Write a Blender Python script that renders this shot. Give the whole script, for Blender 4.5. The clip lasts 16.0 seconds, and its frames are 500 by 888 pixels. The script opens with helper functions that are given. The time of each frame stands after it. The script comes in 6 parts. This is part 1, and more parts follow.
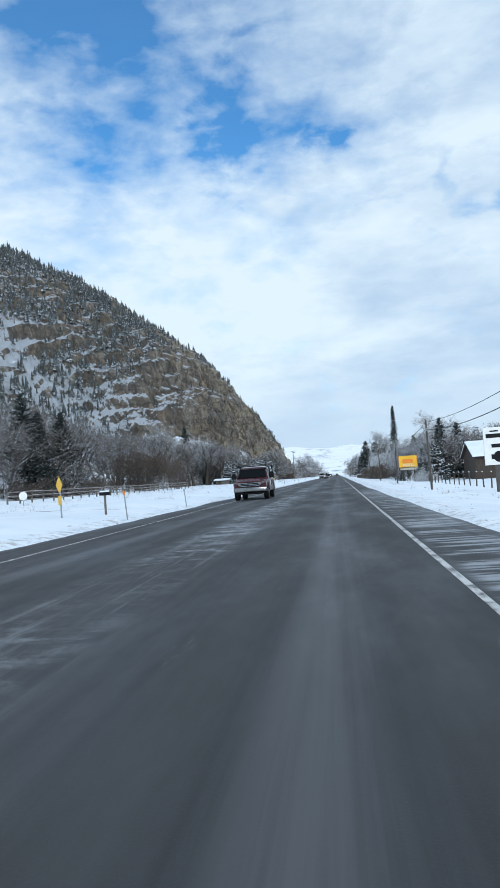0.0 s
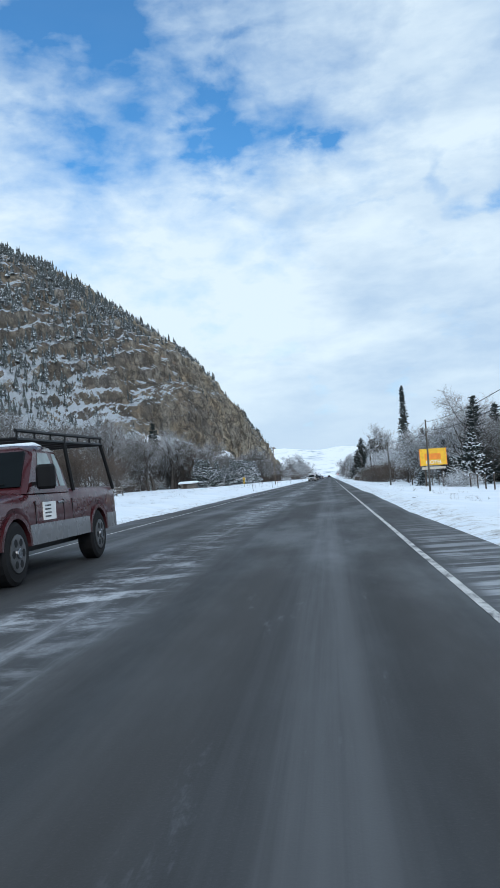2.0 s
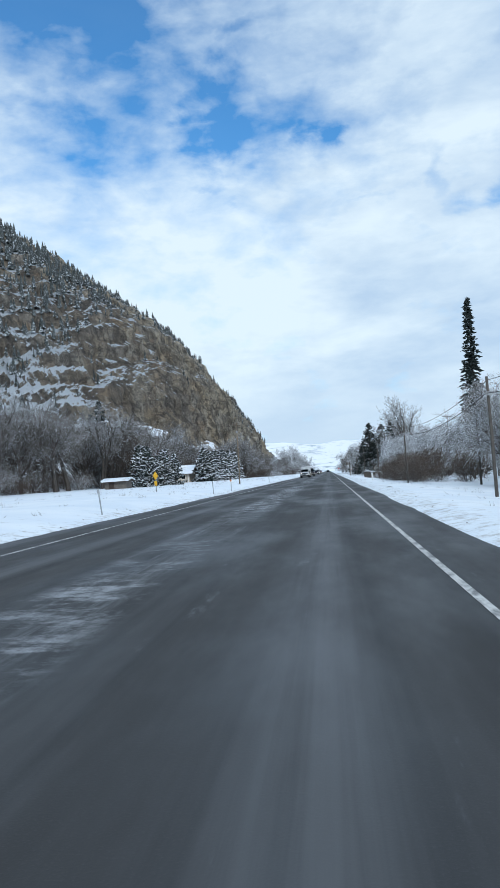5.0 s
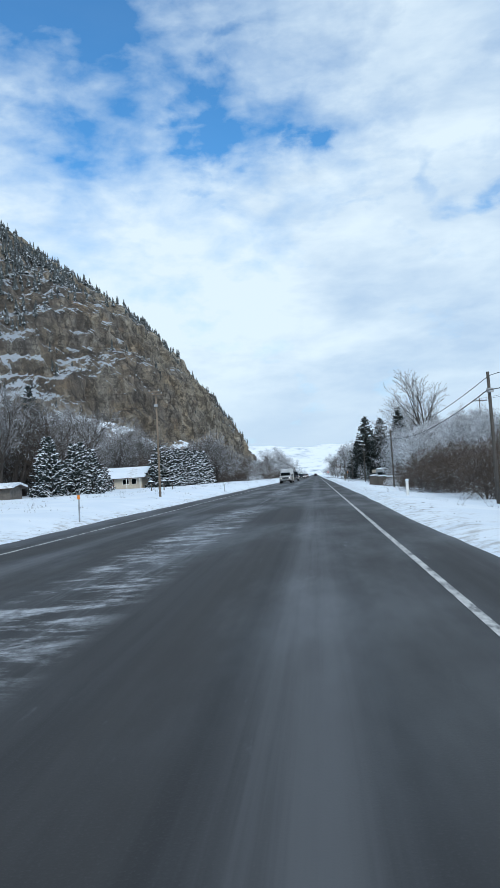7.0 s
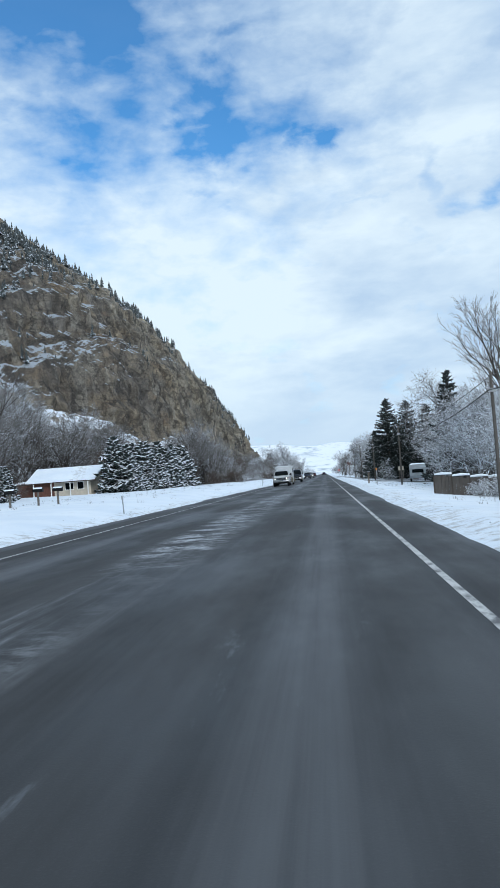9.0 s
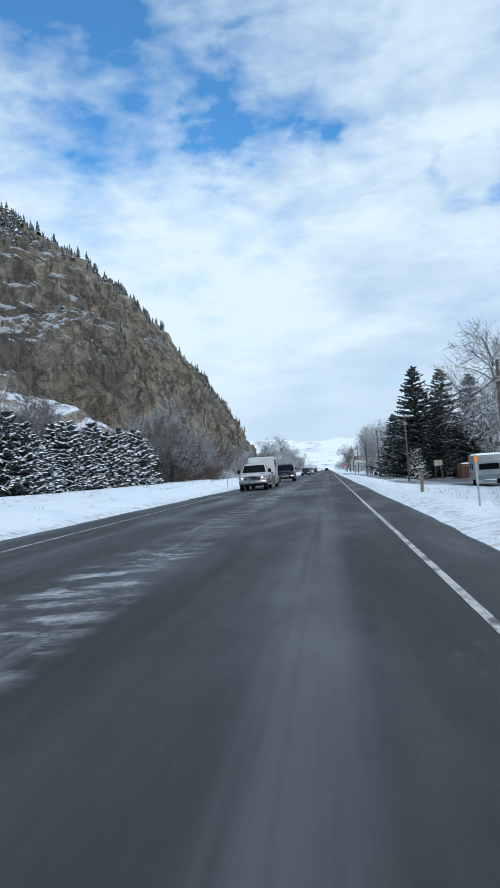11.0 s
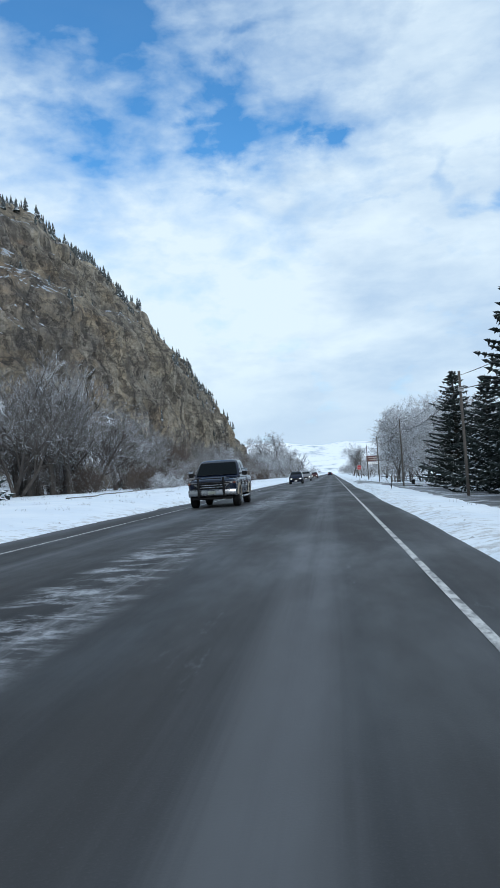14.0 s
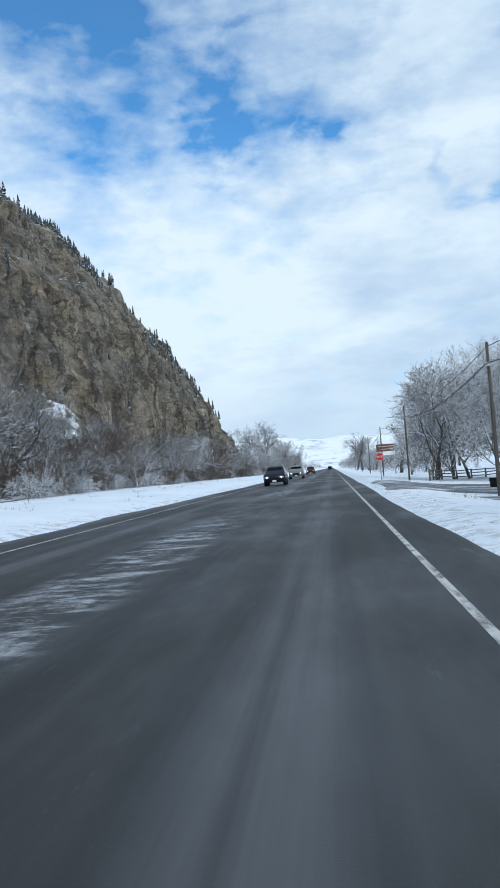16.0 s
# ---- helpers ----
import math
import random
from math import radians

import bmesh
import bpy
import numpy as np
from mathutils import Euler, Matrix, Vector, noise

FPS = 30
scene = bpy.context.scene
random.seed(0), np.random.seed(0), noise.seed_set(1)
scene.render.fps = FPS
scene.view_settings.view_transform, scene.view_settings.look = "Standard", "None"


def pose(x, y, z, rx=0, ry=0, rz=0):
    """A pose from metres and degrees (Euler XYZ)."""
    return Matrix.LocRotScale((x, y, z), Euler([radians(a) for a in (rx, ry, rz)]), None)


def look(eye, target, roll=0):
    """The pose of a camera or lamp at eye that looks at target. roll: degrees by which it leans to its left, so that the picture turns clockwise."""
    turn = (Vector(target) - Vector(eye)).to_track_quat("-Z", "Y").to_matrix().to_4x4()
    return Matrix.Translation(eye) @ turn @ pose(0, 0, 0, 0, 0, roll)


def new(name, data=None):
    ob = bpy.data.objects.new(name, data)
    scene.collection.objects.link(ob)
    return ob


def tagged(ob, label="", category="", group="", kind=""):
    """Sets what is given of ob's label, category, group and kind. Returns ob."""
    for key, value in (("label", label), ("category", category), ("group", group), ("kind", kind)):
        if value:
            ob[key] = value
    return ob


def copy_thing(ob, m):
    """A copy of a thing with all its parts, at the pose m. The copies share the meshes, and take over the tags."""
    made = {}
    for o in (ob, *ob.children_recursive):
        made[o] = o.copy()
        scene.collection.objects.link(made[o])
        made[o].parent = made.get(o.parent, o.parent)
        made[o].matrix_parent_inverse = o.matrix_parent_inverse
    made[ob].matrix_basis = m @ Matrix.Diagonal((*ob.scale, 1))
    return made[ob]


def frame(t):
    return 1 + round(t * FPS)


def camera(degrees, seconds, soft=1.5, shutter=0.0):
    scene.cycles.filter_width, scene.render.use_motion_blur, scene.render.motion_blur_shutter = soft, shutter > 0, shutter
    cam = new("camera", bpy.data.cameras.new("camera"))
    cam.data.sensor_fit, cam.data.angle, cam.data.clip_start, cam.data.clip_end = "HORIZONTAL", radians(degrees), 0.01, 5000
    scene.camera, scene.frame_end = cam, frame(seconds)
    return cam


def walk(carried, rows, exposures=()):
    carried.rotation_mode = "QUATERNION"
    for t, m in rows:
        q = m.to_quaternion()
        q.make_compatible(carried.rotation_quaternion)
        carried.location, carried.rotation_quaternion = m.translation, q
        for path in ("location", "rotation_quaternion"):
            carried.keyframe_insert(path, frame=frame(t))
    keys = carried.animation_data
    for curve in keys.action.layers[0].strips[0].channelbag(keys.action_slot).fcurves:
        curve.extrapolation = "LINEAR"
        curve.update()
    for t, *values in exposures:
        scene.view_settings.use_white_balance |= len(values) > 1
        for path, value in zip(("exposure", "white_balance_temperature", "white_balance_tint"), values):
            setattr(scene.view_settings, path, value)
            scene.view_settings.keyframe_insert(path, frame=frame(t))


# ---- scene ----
cam = camera(35.8, 16.0, soft=1.5)
EYE = 1.2
# seconds, metres along the road, pitch up, lean to the right, yaw to the left
ROWS = [
    (0.0, 0.00, 2.70, 4.10, 6.49), (0.5, 9.51, 2.59, 4.15, 6.28), (1.0, 19.00, 2.16, 4.34, 6.25),
    (1.5, 28.45, 2.52, 4.17, 5.95), (2.0, 37.87, 2.79, 4.18, 5.90), (2.5, 47.26, 2.71, 4.25, 5.53),
    (3.0, 56.63, 2.60, 4.32, 5.58), (5.5, 103.53, 2.36, 3.89, 5.87), (6.0, 112.90, 2.40, 4.14, 5.61),
    (6.5, 122.31, 2.65, 4.35, 4.85), (7.0, 131.75, 2.55, 3.64, 4.92), (7.5, 141.22, 2.24, 4.20, 5.21),
    (8.0, 150.72, 2.25, 4.78, 5.52), (8.5, 160.22, 2.61, 4.53, 5.52), (11.0, 207.87, 2.22, 3.80, 5.77),
    (11.5, 217.38, 2.34, 4.15, 5.77), (12.0, 226.94, 2.37, 3.93, 5.66), (12.5, 236.55, 2.49, 4.18, 5.69),
    (13.0, 246.21, 1.79, 4.60, 5.61), (13.5, 255.84, 2.18, 3.75, 5.90), (14.0, 265.49, 2.50, 3.42, 6.04),
    (14.5, 275.12, 2.55, 3.70, 5.95), (15.0, 284.77, 2.48, 4.08, 5.99), (15.5, 294.39, 2.25, 4.54, 5.98),
    (16.0, 304.00, 2.17, 4.29, 6.06),
]
# the car drifts a little towards the edge line late in the drive
DRIFT = lambda t: 0.22 * min(1.0, max(0.0, (t - 8.0) / 7.0))
walk(cam, [(t, pose(DRIFT(t), y, EYE, 90 + pitch, lean, yaw)) for t, y, pitch, lean, yaw in ROWS],
     [(0.0, 0.0, 6150, 8), (16.0, 0.0, 6150, 8)])

# ---- sky and sun ----
SUN_UP, SUN_ROUND = radians(34), radians(150)
world = bpy.data.worlds.new("sky")
scene.world = world
world.use_nodes = True
wt = world.node_tree
wt.nodes.clear()


def wn(kind, **kw):
    n = wt.nodes.new(kind)
    for k, v in kw.items():
        n.inputs[k].default_value = v
    return n


def wmath(op, a, b=None):
    n = wt.nodes.new("ShaderNodeMath")
    n.operation = op
    for i, v in enumerate((a, b)):
        if v is None:
            continue
        if hasattr(v, "is_linked"):
            wt.links.new(v, n.inputs[i])
        else:
            n.inputs[i].default_value = v
    return n.outputs[0]


sky = wt.nodes.new("ShaderNodeTexSky")
sky.sky_type = "NISHITA"
sky.sun_disc = False
sky.sun_elevation, sky.sun_rotation = SUN_UP, SUN_ROUND
sky.air_density, sky.dust_density, sky.ozone_density = 1.0, 0.4, 1.6
tc = wt.nodes.new("ShaderNodeTexCoord")
sep = wt.nodes.new("ShaderNodeSeparateXYZ")
wt.links.new(tc.outputs["Generated"], sep.inputs[0])
# the broken gaps in the cloud deck ahead: tangent to the right, tangent up, half width, half height, depth
GAPS = [
    (-0.270, 0.650, 0.200, 0.115, 1.08), (-0.130, 0.520, 0.070, 0.090, 1.02), (-0.092, 0.438, 0.095, 0.036, 1.05),
    (0.010, 0.430, 0.034, 0.036, 1.02), (-0.065, 0.590, 0.070, 0.030, 0.72), (-0.342, 0.475, 0.050, 0.038, 0.72),
    (-0.370, 0.545, 0.080, 0.050, 0.76), (-0.150, 0.395, 0.050, 0.016, 0.62), (-0.105, 0.370, 0.034, 0.014, 0.45),
    (0.250, 0.336, 0.060, 0.014, 0.75), (0.164, 0.371, 0.022, 0.045, 0.36), (0.073, 0.356, 0.055, 0.010, 0.30),
    (-0.250, 0.540, 0.210, 0.150, 0.93), (0.124, 0.541, 0.022, 0.074, 0.20), (-0.370, 0.390, 0.060, 0.016, 0.35),
    (-0.060, 0.455, 0.110, 0.055, 1.02), (-0.135, 0.470, 0.050, 0.040, 1.05),
]


def mottle(scale, off, stretch=1.7, detail=6.0, rough=0.54):
    node = wn("ShaderNodeTexNoise", Scale=scale, Detail=detail, Roughness=rough, Distortion=0.25)
    move = wt.nodes.new("ShaderNodeMapping")
    move.inputs["Location"].default_value = off
    move.inputs["Scale"].default_value = (1.0, 1.0, stretch)
    wt.links.new(tc.outputs["Generated"], move.inputs[0])
    wt.links.new(move.outputs[0], node.inputs["Vector"])
    return wmath("SUBTRACT", node.outputs["Fac"], 0.5)


ahead = wmath("MAXIMUM", sep.outputs[1], 0.15)
tan_x, tan_z = wmath("DIVIDE", sep.outputs[0], ahead), wmath("DIVIDE", sep.outputs[2], ahead)
tan_x = wmath("ADD", tan_x, wmath("MULTIPLY", mottle(11.0, (1.3, 4.1, 0.0)), 0.18))
tan_z = wmath("ADD", tan_z, wmath("MULTIPLY", mottle(11.0, (8.3, 2.6, 1.0)), 0.13))
gap = None
for gx, gz, gw, gh, deep in GAPS:
    dx, dz = wmath("DIVIDE", wmath("SUBTRACT", tan_x, gx), gw), wmath("DIVIDE", wmath("SUBTRACT", tan_z, gz), gh)
    fall = wmath("ADD", wmath("MULTIPLY", dx, dx), wmath("MULTIPLY", dz, dz))
    hole = wmath("DIVIDE", deep, wmath("ADD", 1.0, fall))
    gap = hole if gap is None else wmath("MAXIMUM", gap, hole)
cover = wmath("ADD", wmath("MULTIPLY", mottle(9.0, (3.1, 1.7, 0.4)), 1.6), wmath("MULTIPLY", mottle(24.0, (5.5, 0.3, 2.2), 2.2), 0.6))
cover = wmath("MULTIPLY", cover, wmath("ADD", wmath("MULTIPLY", gap, 0.55), 0.85))
cover = wmath("SUBTRACT", wmath("ADD", cover, 1.26), wmath("MULTIPLY", gap, 1.38))
ramp = wt.nodes.new("ShaderNodeMapRange")
ramp.inputs["From Min"].default_value, ramp.inputs["From Max"].default_value = -0.05, 1.0
ramp.inputs["To Min"].default_value, ramp.inputs["To Max"].default_value = 0.04, 0.97
wt.links.new(cover, ramp.inputs["Value"])
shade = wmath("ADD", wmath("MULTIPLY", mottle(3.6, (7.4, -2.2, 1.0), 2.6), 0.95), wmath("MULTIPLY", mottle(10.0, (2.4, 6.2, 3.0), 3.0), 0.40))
tone = wt.nodes.new("ShaderNodeValToRGB")
tone.color_ramp.elements[0].position, tone.color_ramp.elements[0].color = 0.34, (0.535, 0.672, 0.83, 1)
tone.color_ramp.elements[1].position, tone.color_ramp.elements[1].color = 0.60, (0.82, 0.925, 0.985, 1)
wt.links.new(wmath("SUBTRACT", wmath("SUBTRACT", wmath("ADD", shade, 0.53), wmath("MULTIPLY", sep.outputs[0], 0.36)), wmath("MULTIPLY", wmath("MAXIMUM", wmath("SUBTRACT", sep.outputs[2], 0.28), 0.0), 0.45)), tone.inputs[0])
blue = wt.nodes.new("ShaderNodeMix")
blue.data_type = "RGBA"
blue.blend_type = "MULTIPLY"
blue.inputs[0].default_value = 1.0
blue.inputs[7].default_value = (0.052, 0.125, 0.168, 1)
wt.links.new(sky.outputs[0], blue.inputs[6])
mix = wt.nodes.new("ShaderNodeMix")
mix.data_type = "RGBA"
wt.links.new(ramp.outputs[0], mix.inputs[0])
wt.links.new(blue.outputs[2], mix.inputs[6])
# the deck is greyer low over the horizon
low = wt.nodes.new("ShaderNodeMapRange")
low.interpolation_type = "SMOOTHSTEP"
wt.links.new(sep.outputs[2], low.inputs["Value"])
low.inputs["From Min"].default_value, low.inputs["From Max"].default_value = 0.03, 0.15
low.inputs["To Min"].default_value, low.inputs["To Max"].default_value = 0.75, 0.0
haze = wt.nodes.new("ShaderNodeMix")
haze.data_type = "RGBA"
haze.inputs[7].default_value = (0.60, 0.72, 0.86, 1)
wt.links.new(low.outputs[0], haze.inputs[0])
wt.links.new(tone.outputs[0], haze.inputs[6])
wt.links.new(haze.outputs[2], mix.inputs[7])
bg = wt.nodes.new("ShaderNodeBackground")
bg.inputs["Strength"].default_value = 1.0
wt.links.new(mix.outputs[2], bg.inputs[0])
wo = wt.nodes.new("ShaderNodeOutputWorld")
wt.links.new(bg.outputs[0], wo.inputs[0])

sun = new("sun", bpy.data.lights.new("sun", "SUN"))
sun.data.energy, sun.data.angle, sun.data.color = 1.6, radians(20), (1.0, 0.97, 0.92)
sun.matrix_world = look((0, 0, 0), (-math.sin(SUN_ROUND) * math.cos(SUN_UP), -math.cos(SUN_ROUND) * math.cos(SUN_UP), -math.sin(SUN_UP)))
scene.view_settings.exposure = 0.0


# ---- materials ----
class Nodes:
    """A small helper round one node material."""

    def __init__(self, name, rough=0.8, metal=0.0):
        self.m = bpy.data.materials.new(name)
        self.m.use_nodes = True
        self.t = self.m.node_tree
        self.b = self.t.nodes["Principled BSDF"]
        self.b.inputs["Roughness"].default_value = rough
        self.b.inputs["Metallic"].default_value = metal
        self.co = self.t.nodes.new("ShaderNodeTexCoord").outputs["Object"]

    def put(self, sock, v):
        if hasattr(v, "is_linked"):
            self.t.links.new(v, sock)
        else:
            sock.default_value = (*v, 1) if isinstance(v, tuple) and len(v) == 3 and sock.type == "RGBA" else v

    def noise(self, scale, detail=4.0, rough=0.55, stretch=None, distort=0.0):
        n = self.t.nodes.new("ShaderNodeTexNoise")
        n.inputs["Scale"].default_value, n.inputs["Detail"].default_value = scale, detail
        n.inputs["Roughness"].default_value, n.inputs["Distortion"].default_value = rough, distort
        src = self.co
        if stretch:
            mp = self.t.nodes.new("ShaderNodeMapping")
            mp.inputs["Scale"].default_value = stretch
            self.t.links.new(src, mp.inputs[0])
            src = mp.outputs[0]
        self.t.links.new(src, n.inputs["Vector"])
        return n.outputs["Fac"]

    def voronoi(self, scale, stretch=None):
        n = self.t.nodes.new("ShaderNodeTexVoronoi")
        n.feature = "DISTANCE_TO_EDGE"
        n.inputs["Scale"].default_value = scale
        src = self.co
        if stretch:
            mp = self.t.nodes.new("ShaderNodeMapping")
            mp.inputs["Scale"].default_value = stretch
            self.t.links.new(src, mp.inputs[0])
            src = mp.outputs[0]
        self.t.links.new(src, n.inputs["Vector"])
        return n.outputs["Distance"]

    def math(self, op, a, b=0.0):
        n = self.t.nodes.new("ShaderNodeMath")
        n.operation = op
        self.put(n.inputs[0], a)
        self.put(n.inputs[1], b)
        return n.outputs[0]

    def step(self, v, lo, hi, a=0.0, b=1.0):
        n = self.t.nodes.new("ShaderNodeMapRange")
        n.interpolation_type = "SMOOTHSTEP"
        self.put(n.inputs["Value"], v)
        n.inputs["From Min"].default_value, n.inputs["From Max"].default_value = lo, hi
        n.inputs["To Min"].default_value, n.inputs["To Max"].default_value = a, b
        return n.outputs[0]

    def mix(self, f, a, b):
        n = self.t.nodes.new("ShaderNodeMix")
        n.data_type = "RGBA"
        self.put(n.inputs[0], f)
        self.put(n.inputs[6], a)
        self.put(n.inputs[7], b)
        return n.outputs[2]

    def up(self):
        g = self.t.nodes.new("ShaderNodeNewGeometry")
        s = self.t.nodes.new("ShaderNodeSeparateXYZ")
        self.t.links.new(g.outputs["Normal"], s.inputs[0])
        return s.outputs[2]

    def xyz(self):
        s = self.t.nodes.new("ShaderNodeSeparateXYZ")
        self.t.links.new(self.co, s.inputs[0])
        return s.outputs

    def bump(self, h, strength=0.4, dist=0.05):
        n = self.t.nodes.new("ShaderNodeBump")
        n.inputs["Strength"].default_value, n.inputs["Distance"].default_value = strength, dist
        self.put(n.inputs["Height"], h)
        self.t.links.new(n.outputs[0], self.b.inputs["Normal"])

    def done(self, color, rough=None):
        self.put(self.b.inputs["Base Color"], color)
        if rough is not None:
            self.put(self.b.inputs["Roughness"], rough)
        return self.m


SNOW = (0.78, 0.83, 0.89)


def plain(name, color, rough=0.7, metal=0.0, vary=0.25, scale=3.0, bump=0.15):
    n = Nodes(name, rough, metal)
    a = n.noise(scale, 5.0)
    dark = tuple(c * (1 - vary) for c in color)
    lite = tuple(min(1, c * (1 + vary)) for c in color)
    col = n.mix(n.step(a, 0.3, 0.7), dark, lite)
    col = n.mix(n.step(n.noise(scale * 9, 3.0), 0.55, 0.8, 0.0, 0.35), col, dark)
    n.bump(n.noise(scale * 14, 3.0), bump, 0.01)
    return n.done(col, n.step(a, 0.2, 0.8, rough * 0.85, min(1.0, rough * 1.12)))


def snowy(name, color, lo, hi, rough=0.8, vary=0.3, scale=2.0, patch=0.25):
    """A surface that carries snow on whatever faces the sky."""
    n = Nodes(name, rough)
    a = n.noise(scale, 5.0)
    col = n.mix(n.step(a, 0.3, 0.7), tuple(c * (1 - vary) for c in color), tuple(c * (1 + vary) for c in color))
    lift = n.math("ADD", n.up(), n.math("MULTIPLY", n.math("SUBTRACT", n.noise(scale * 2.3, 4.0), 0.5), patch * 4))
    return n.done(n.mix(n.step(lift, lo, hi), col, SNOW))


def make_snow():
    n = Nodes("snow", 0.6)
    a, b = n.noise(0.35, 5.0), n.noise(6.0, 5.0, 0.65)
    col = n.mix(n.step(a, 0.3, 0.7), (0.72, 0.785, 0.86), (0.82, 0.865, 0.91))
    x, y, z = n.xyz()
    verge = n.math("MAXIMUM", n.step(n.math("ABSOLUTE", n.math("SUBTRACT", x, 2.3)), 0.3, 2.0, 1.0, 0.0), n.step(n.math("ABSOLUTE", n.math("ADD", x, 7.8)), 0.2, 1.3, 1.0, 0.0))
    spray = n.math("ADD", n.noise(2.4, 7.0, 0.72), n.math("MULTIPLY", verge, 0.13))
    col = n.mix(n.step(spray, 0.58, 0.78, 0.0, 0.75), col, (0.34, 0.32, 0.30))
    grit = n.step(n.noise(1.1, 6.0, 0.75), 0.71, 0.77, 0.0, 0.25)
    col = n.mix(grit, col, (0.30, 0.27, 0.23))
    n.bump(n.math("ADD", n.math("MULTIPLY", a, 1.2), b), 0.22, 0.05)
    n.b.inputs["Subsurface Weight"].default_value = 0.0
    return n.done(col)


def make_slush():
    n = Nodes("dirty_snow", 0.55)
    x, y, z = n.xyz()
    a = n.noise(2.2, 6.0, 0.65)
    col = n.mix(n.step(a, 0.38, 0.62), (0.30, 0.30, 0.31), (0.72, 0.75, 0.79))
    n.bump(n.noise(7.0, 5.0), 0.7, 0.06)
    return n.done(col)


def make_asphalt():
    n = Nodes("asphalt", 0.75)
    x, y, z = n.xyz()
    long = n.noise(1.0, 6.0, 0.65, (2.6, 0.035, 1.0))
    patch = n.noise(0.5, 5.0, 0.6, (1.0, 0.25, 1.0))
    grain = n.noise(60.0, 3.0, 0.7)
    fleck = n.noise(6.0, 5.0, 0.75, (1.0, 0.35, 1.0))
    col = n.mix(n.step(long, 0.35, 0.68), (0.017, 0.018, 0.020), (0.038, 0.039, 0.042))
    # pale dried salt between and beside the wheel tracks
    lane = n.math("PINGPONG", n.math("ADD", x, 2.56), 3.78)
    mid = n.math("ABSOLUTE", n.math("SUBTRACT", lane, 2.40))
    salt = n.math("MULTIPLY", n.step(mid, 0.10, 0.50, 1.0, 0.0), n.step(long, 0.3, 0.6, 0.3, 1.0))
    col = n.mix(n.math("MULTIPLY", salt, 0.55), col, (0.115, 0.12, 0.13))
    rim = n.step(n.math("ABSOLUTE", n.math("ADD", x, 2.56)), 3.9, 4.7)
    col = n.mix(n.math("MULTIPLY", rim, n.step(long, 0.35, 0.6, 0.1, 0.6)), col, (0.085, 0.09, 0.10))
    # wheel tracks, worn smooth and brownish
    track = n.math("ABSOLUTE", n.math("SUBTRACT", mid, 0.85))
    col = n.mix(n.math("MULTIPLY", n.step(track, 0.15, 0.45, 1.0, 0.0), 0.5), col, (0.027, 0.026, 0.026))
    # slush smears left along the middle of the road: thin lengthwise streaks broken by cross ripples
    seam = n.math("ADD", n.math("ABSOLUTE", n.math("ADD", x, 2.75)), n.math("MULTIPLY", n.noise(0.12, 2.0), 0.5))
    ripple = n.noise(1.0, 7.0, 0.75, (0.8, 1.4, 1.0), 0.35)
    streak = n.noise(1.0, 6.0, 0.7, (3.2, 0.10, 1.0))
    rip = n.math("MULTIPLY", n.step(ripple, 0.46, 0.62), n.step(n.noise(0.05, 3.0), 0.34, 0.54))
    smear = n.math("MULTIPLY", n.step(seam, 0.60, 1.20, 1.0, 0.0), n.math("MAXIMUM", rip, n.step(streak, 0.48, 0.72, 0.0, 0.45)))
    smear = n.math("MULTIPLY", smear, n.step(fleck, 0.30, 0.62, 0.20, 0.75))
    col = n.mix(smear, col, (0.54, 0.57, 0.61))
    rung = n.noise(1.0, 5.0, 0.6, (0.35, 2.6, 1.0), 0.2)
    shoulder = n.math("MULTIPLY", n.step(n.math("ABSOLUTE", n.math("SUBTRACT", x, 1.95)), 0.45, 0.70, 1.0, 0.0), n.step(y, 44.0, 60.0, 1.0, 0.0))
    col = n.mix(n.math("MULTIPLY", shoulder, n.step(rung, 0.47, 0.60, 0.0, 0.55)), col, (0.50, 0.53, 0.57))
    stray = n.math("MULTIPLY", n.step(n.noise(1.0, 6.0, 0.75, (1.8, 0.30, 1.0)), 0.60, 0.72, 0.0, 0.3), n.step(fleck, 0.40, 0.60))
    col = n.mix(stray, col, (0.26, 0.28, 0.31))
    col = n.mix(n.step(grain, 0.5, 0.8, 0.0, 0.3), col, (0.08, 0.08, 0.084))
    n.bump(grain, 0.25, 0.004)
    return n.done(col, n.step(patch, 0.35, 0.7, 0.85, 0.50))


def make_paint(name, color):
    n = Nodes(name, 0.7)
    a = n.noise(5.0, 6.0, 0.7, (1.0, 0.4, 1.0))
    return n.done(n.mix(n.step(a, 0.42, 0.66), color, (0.10, 0.10, 0.105)))


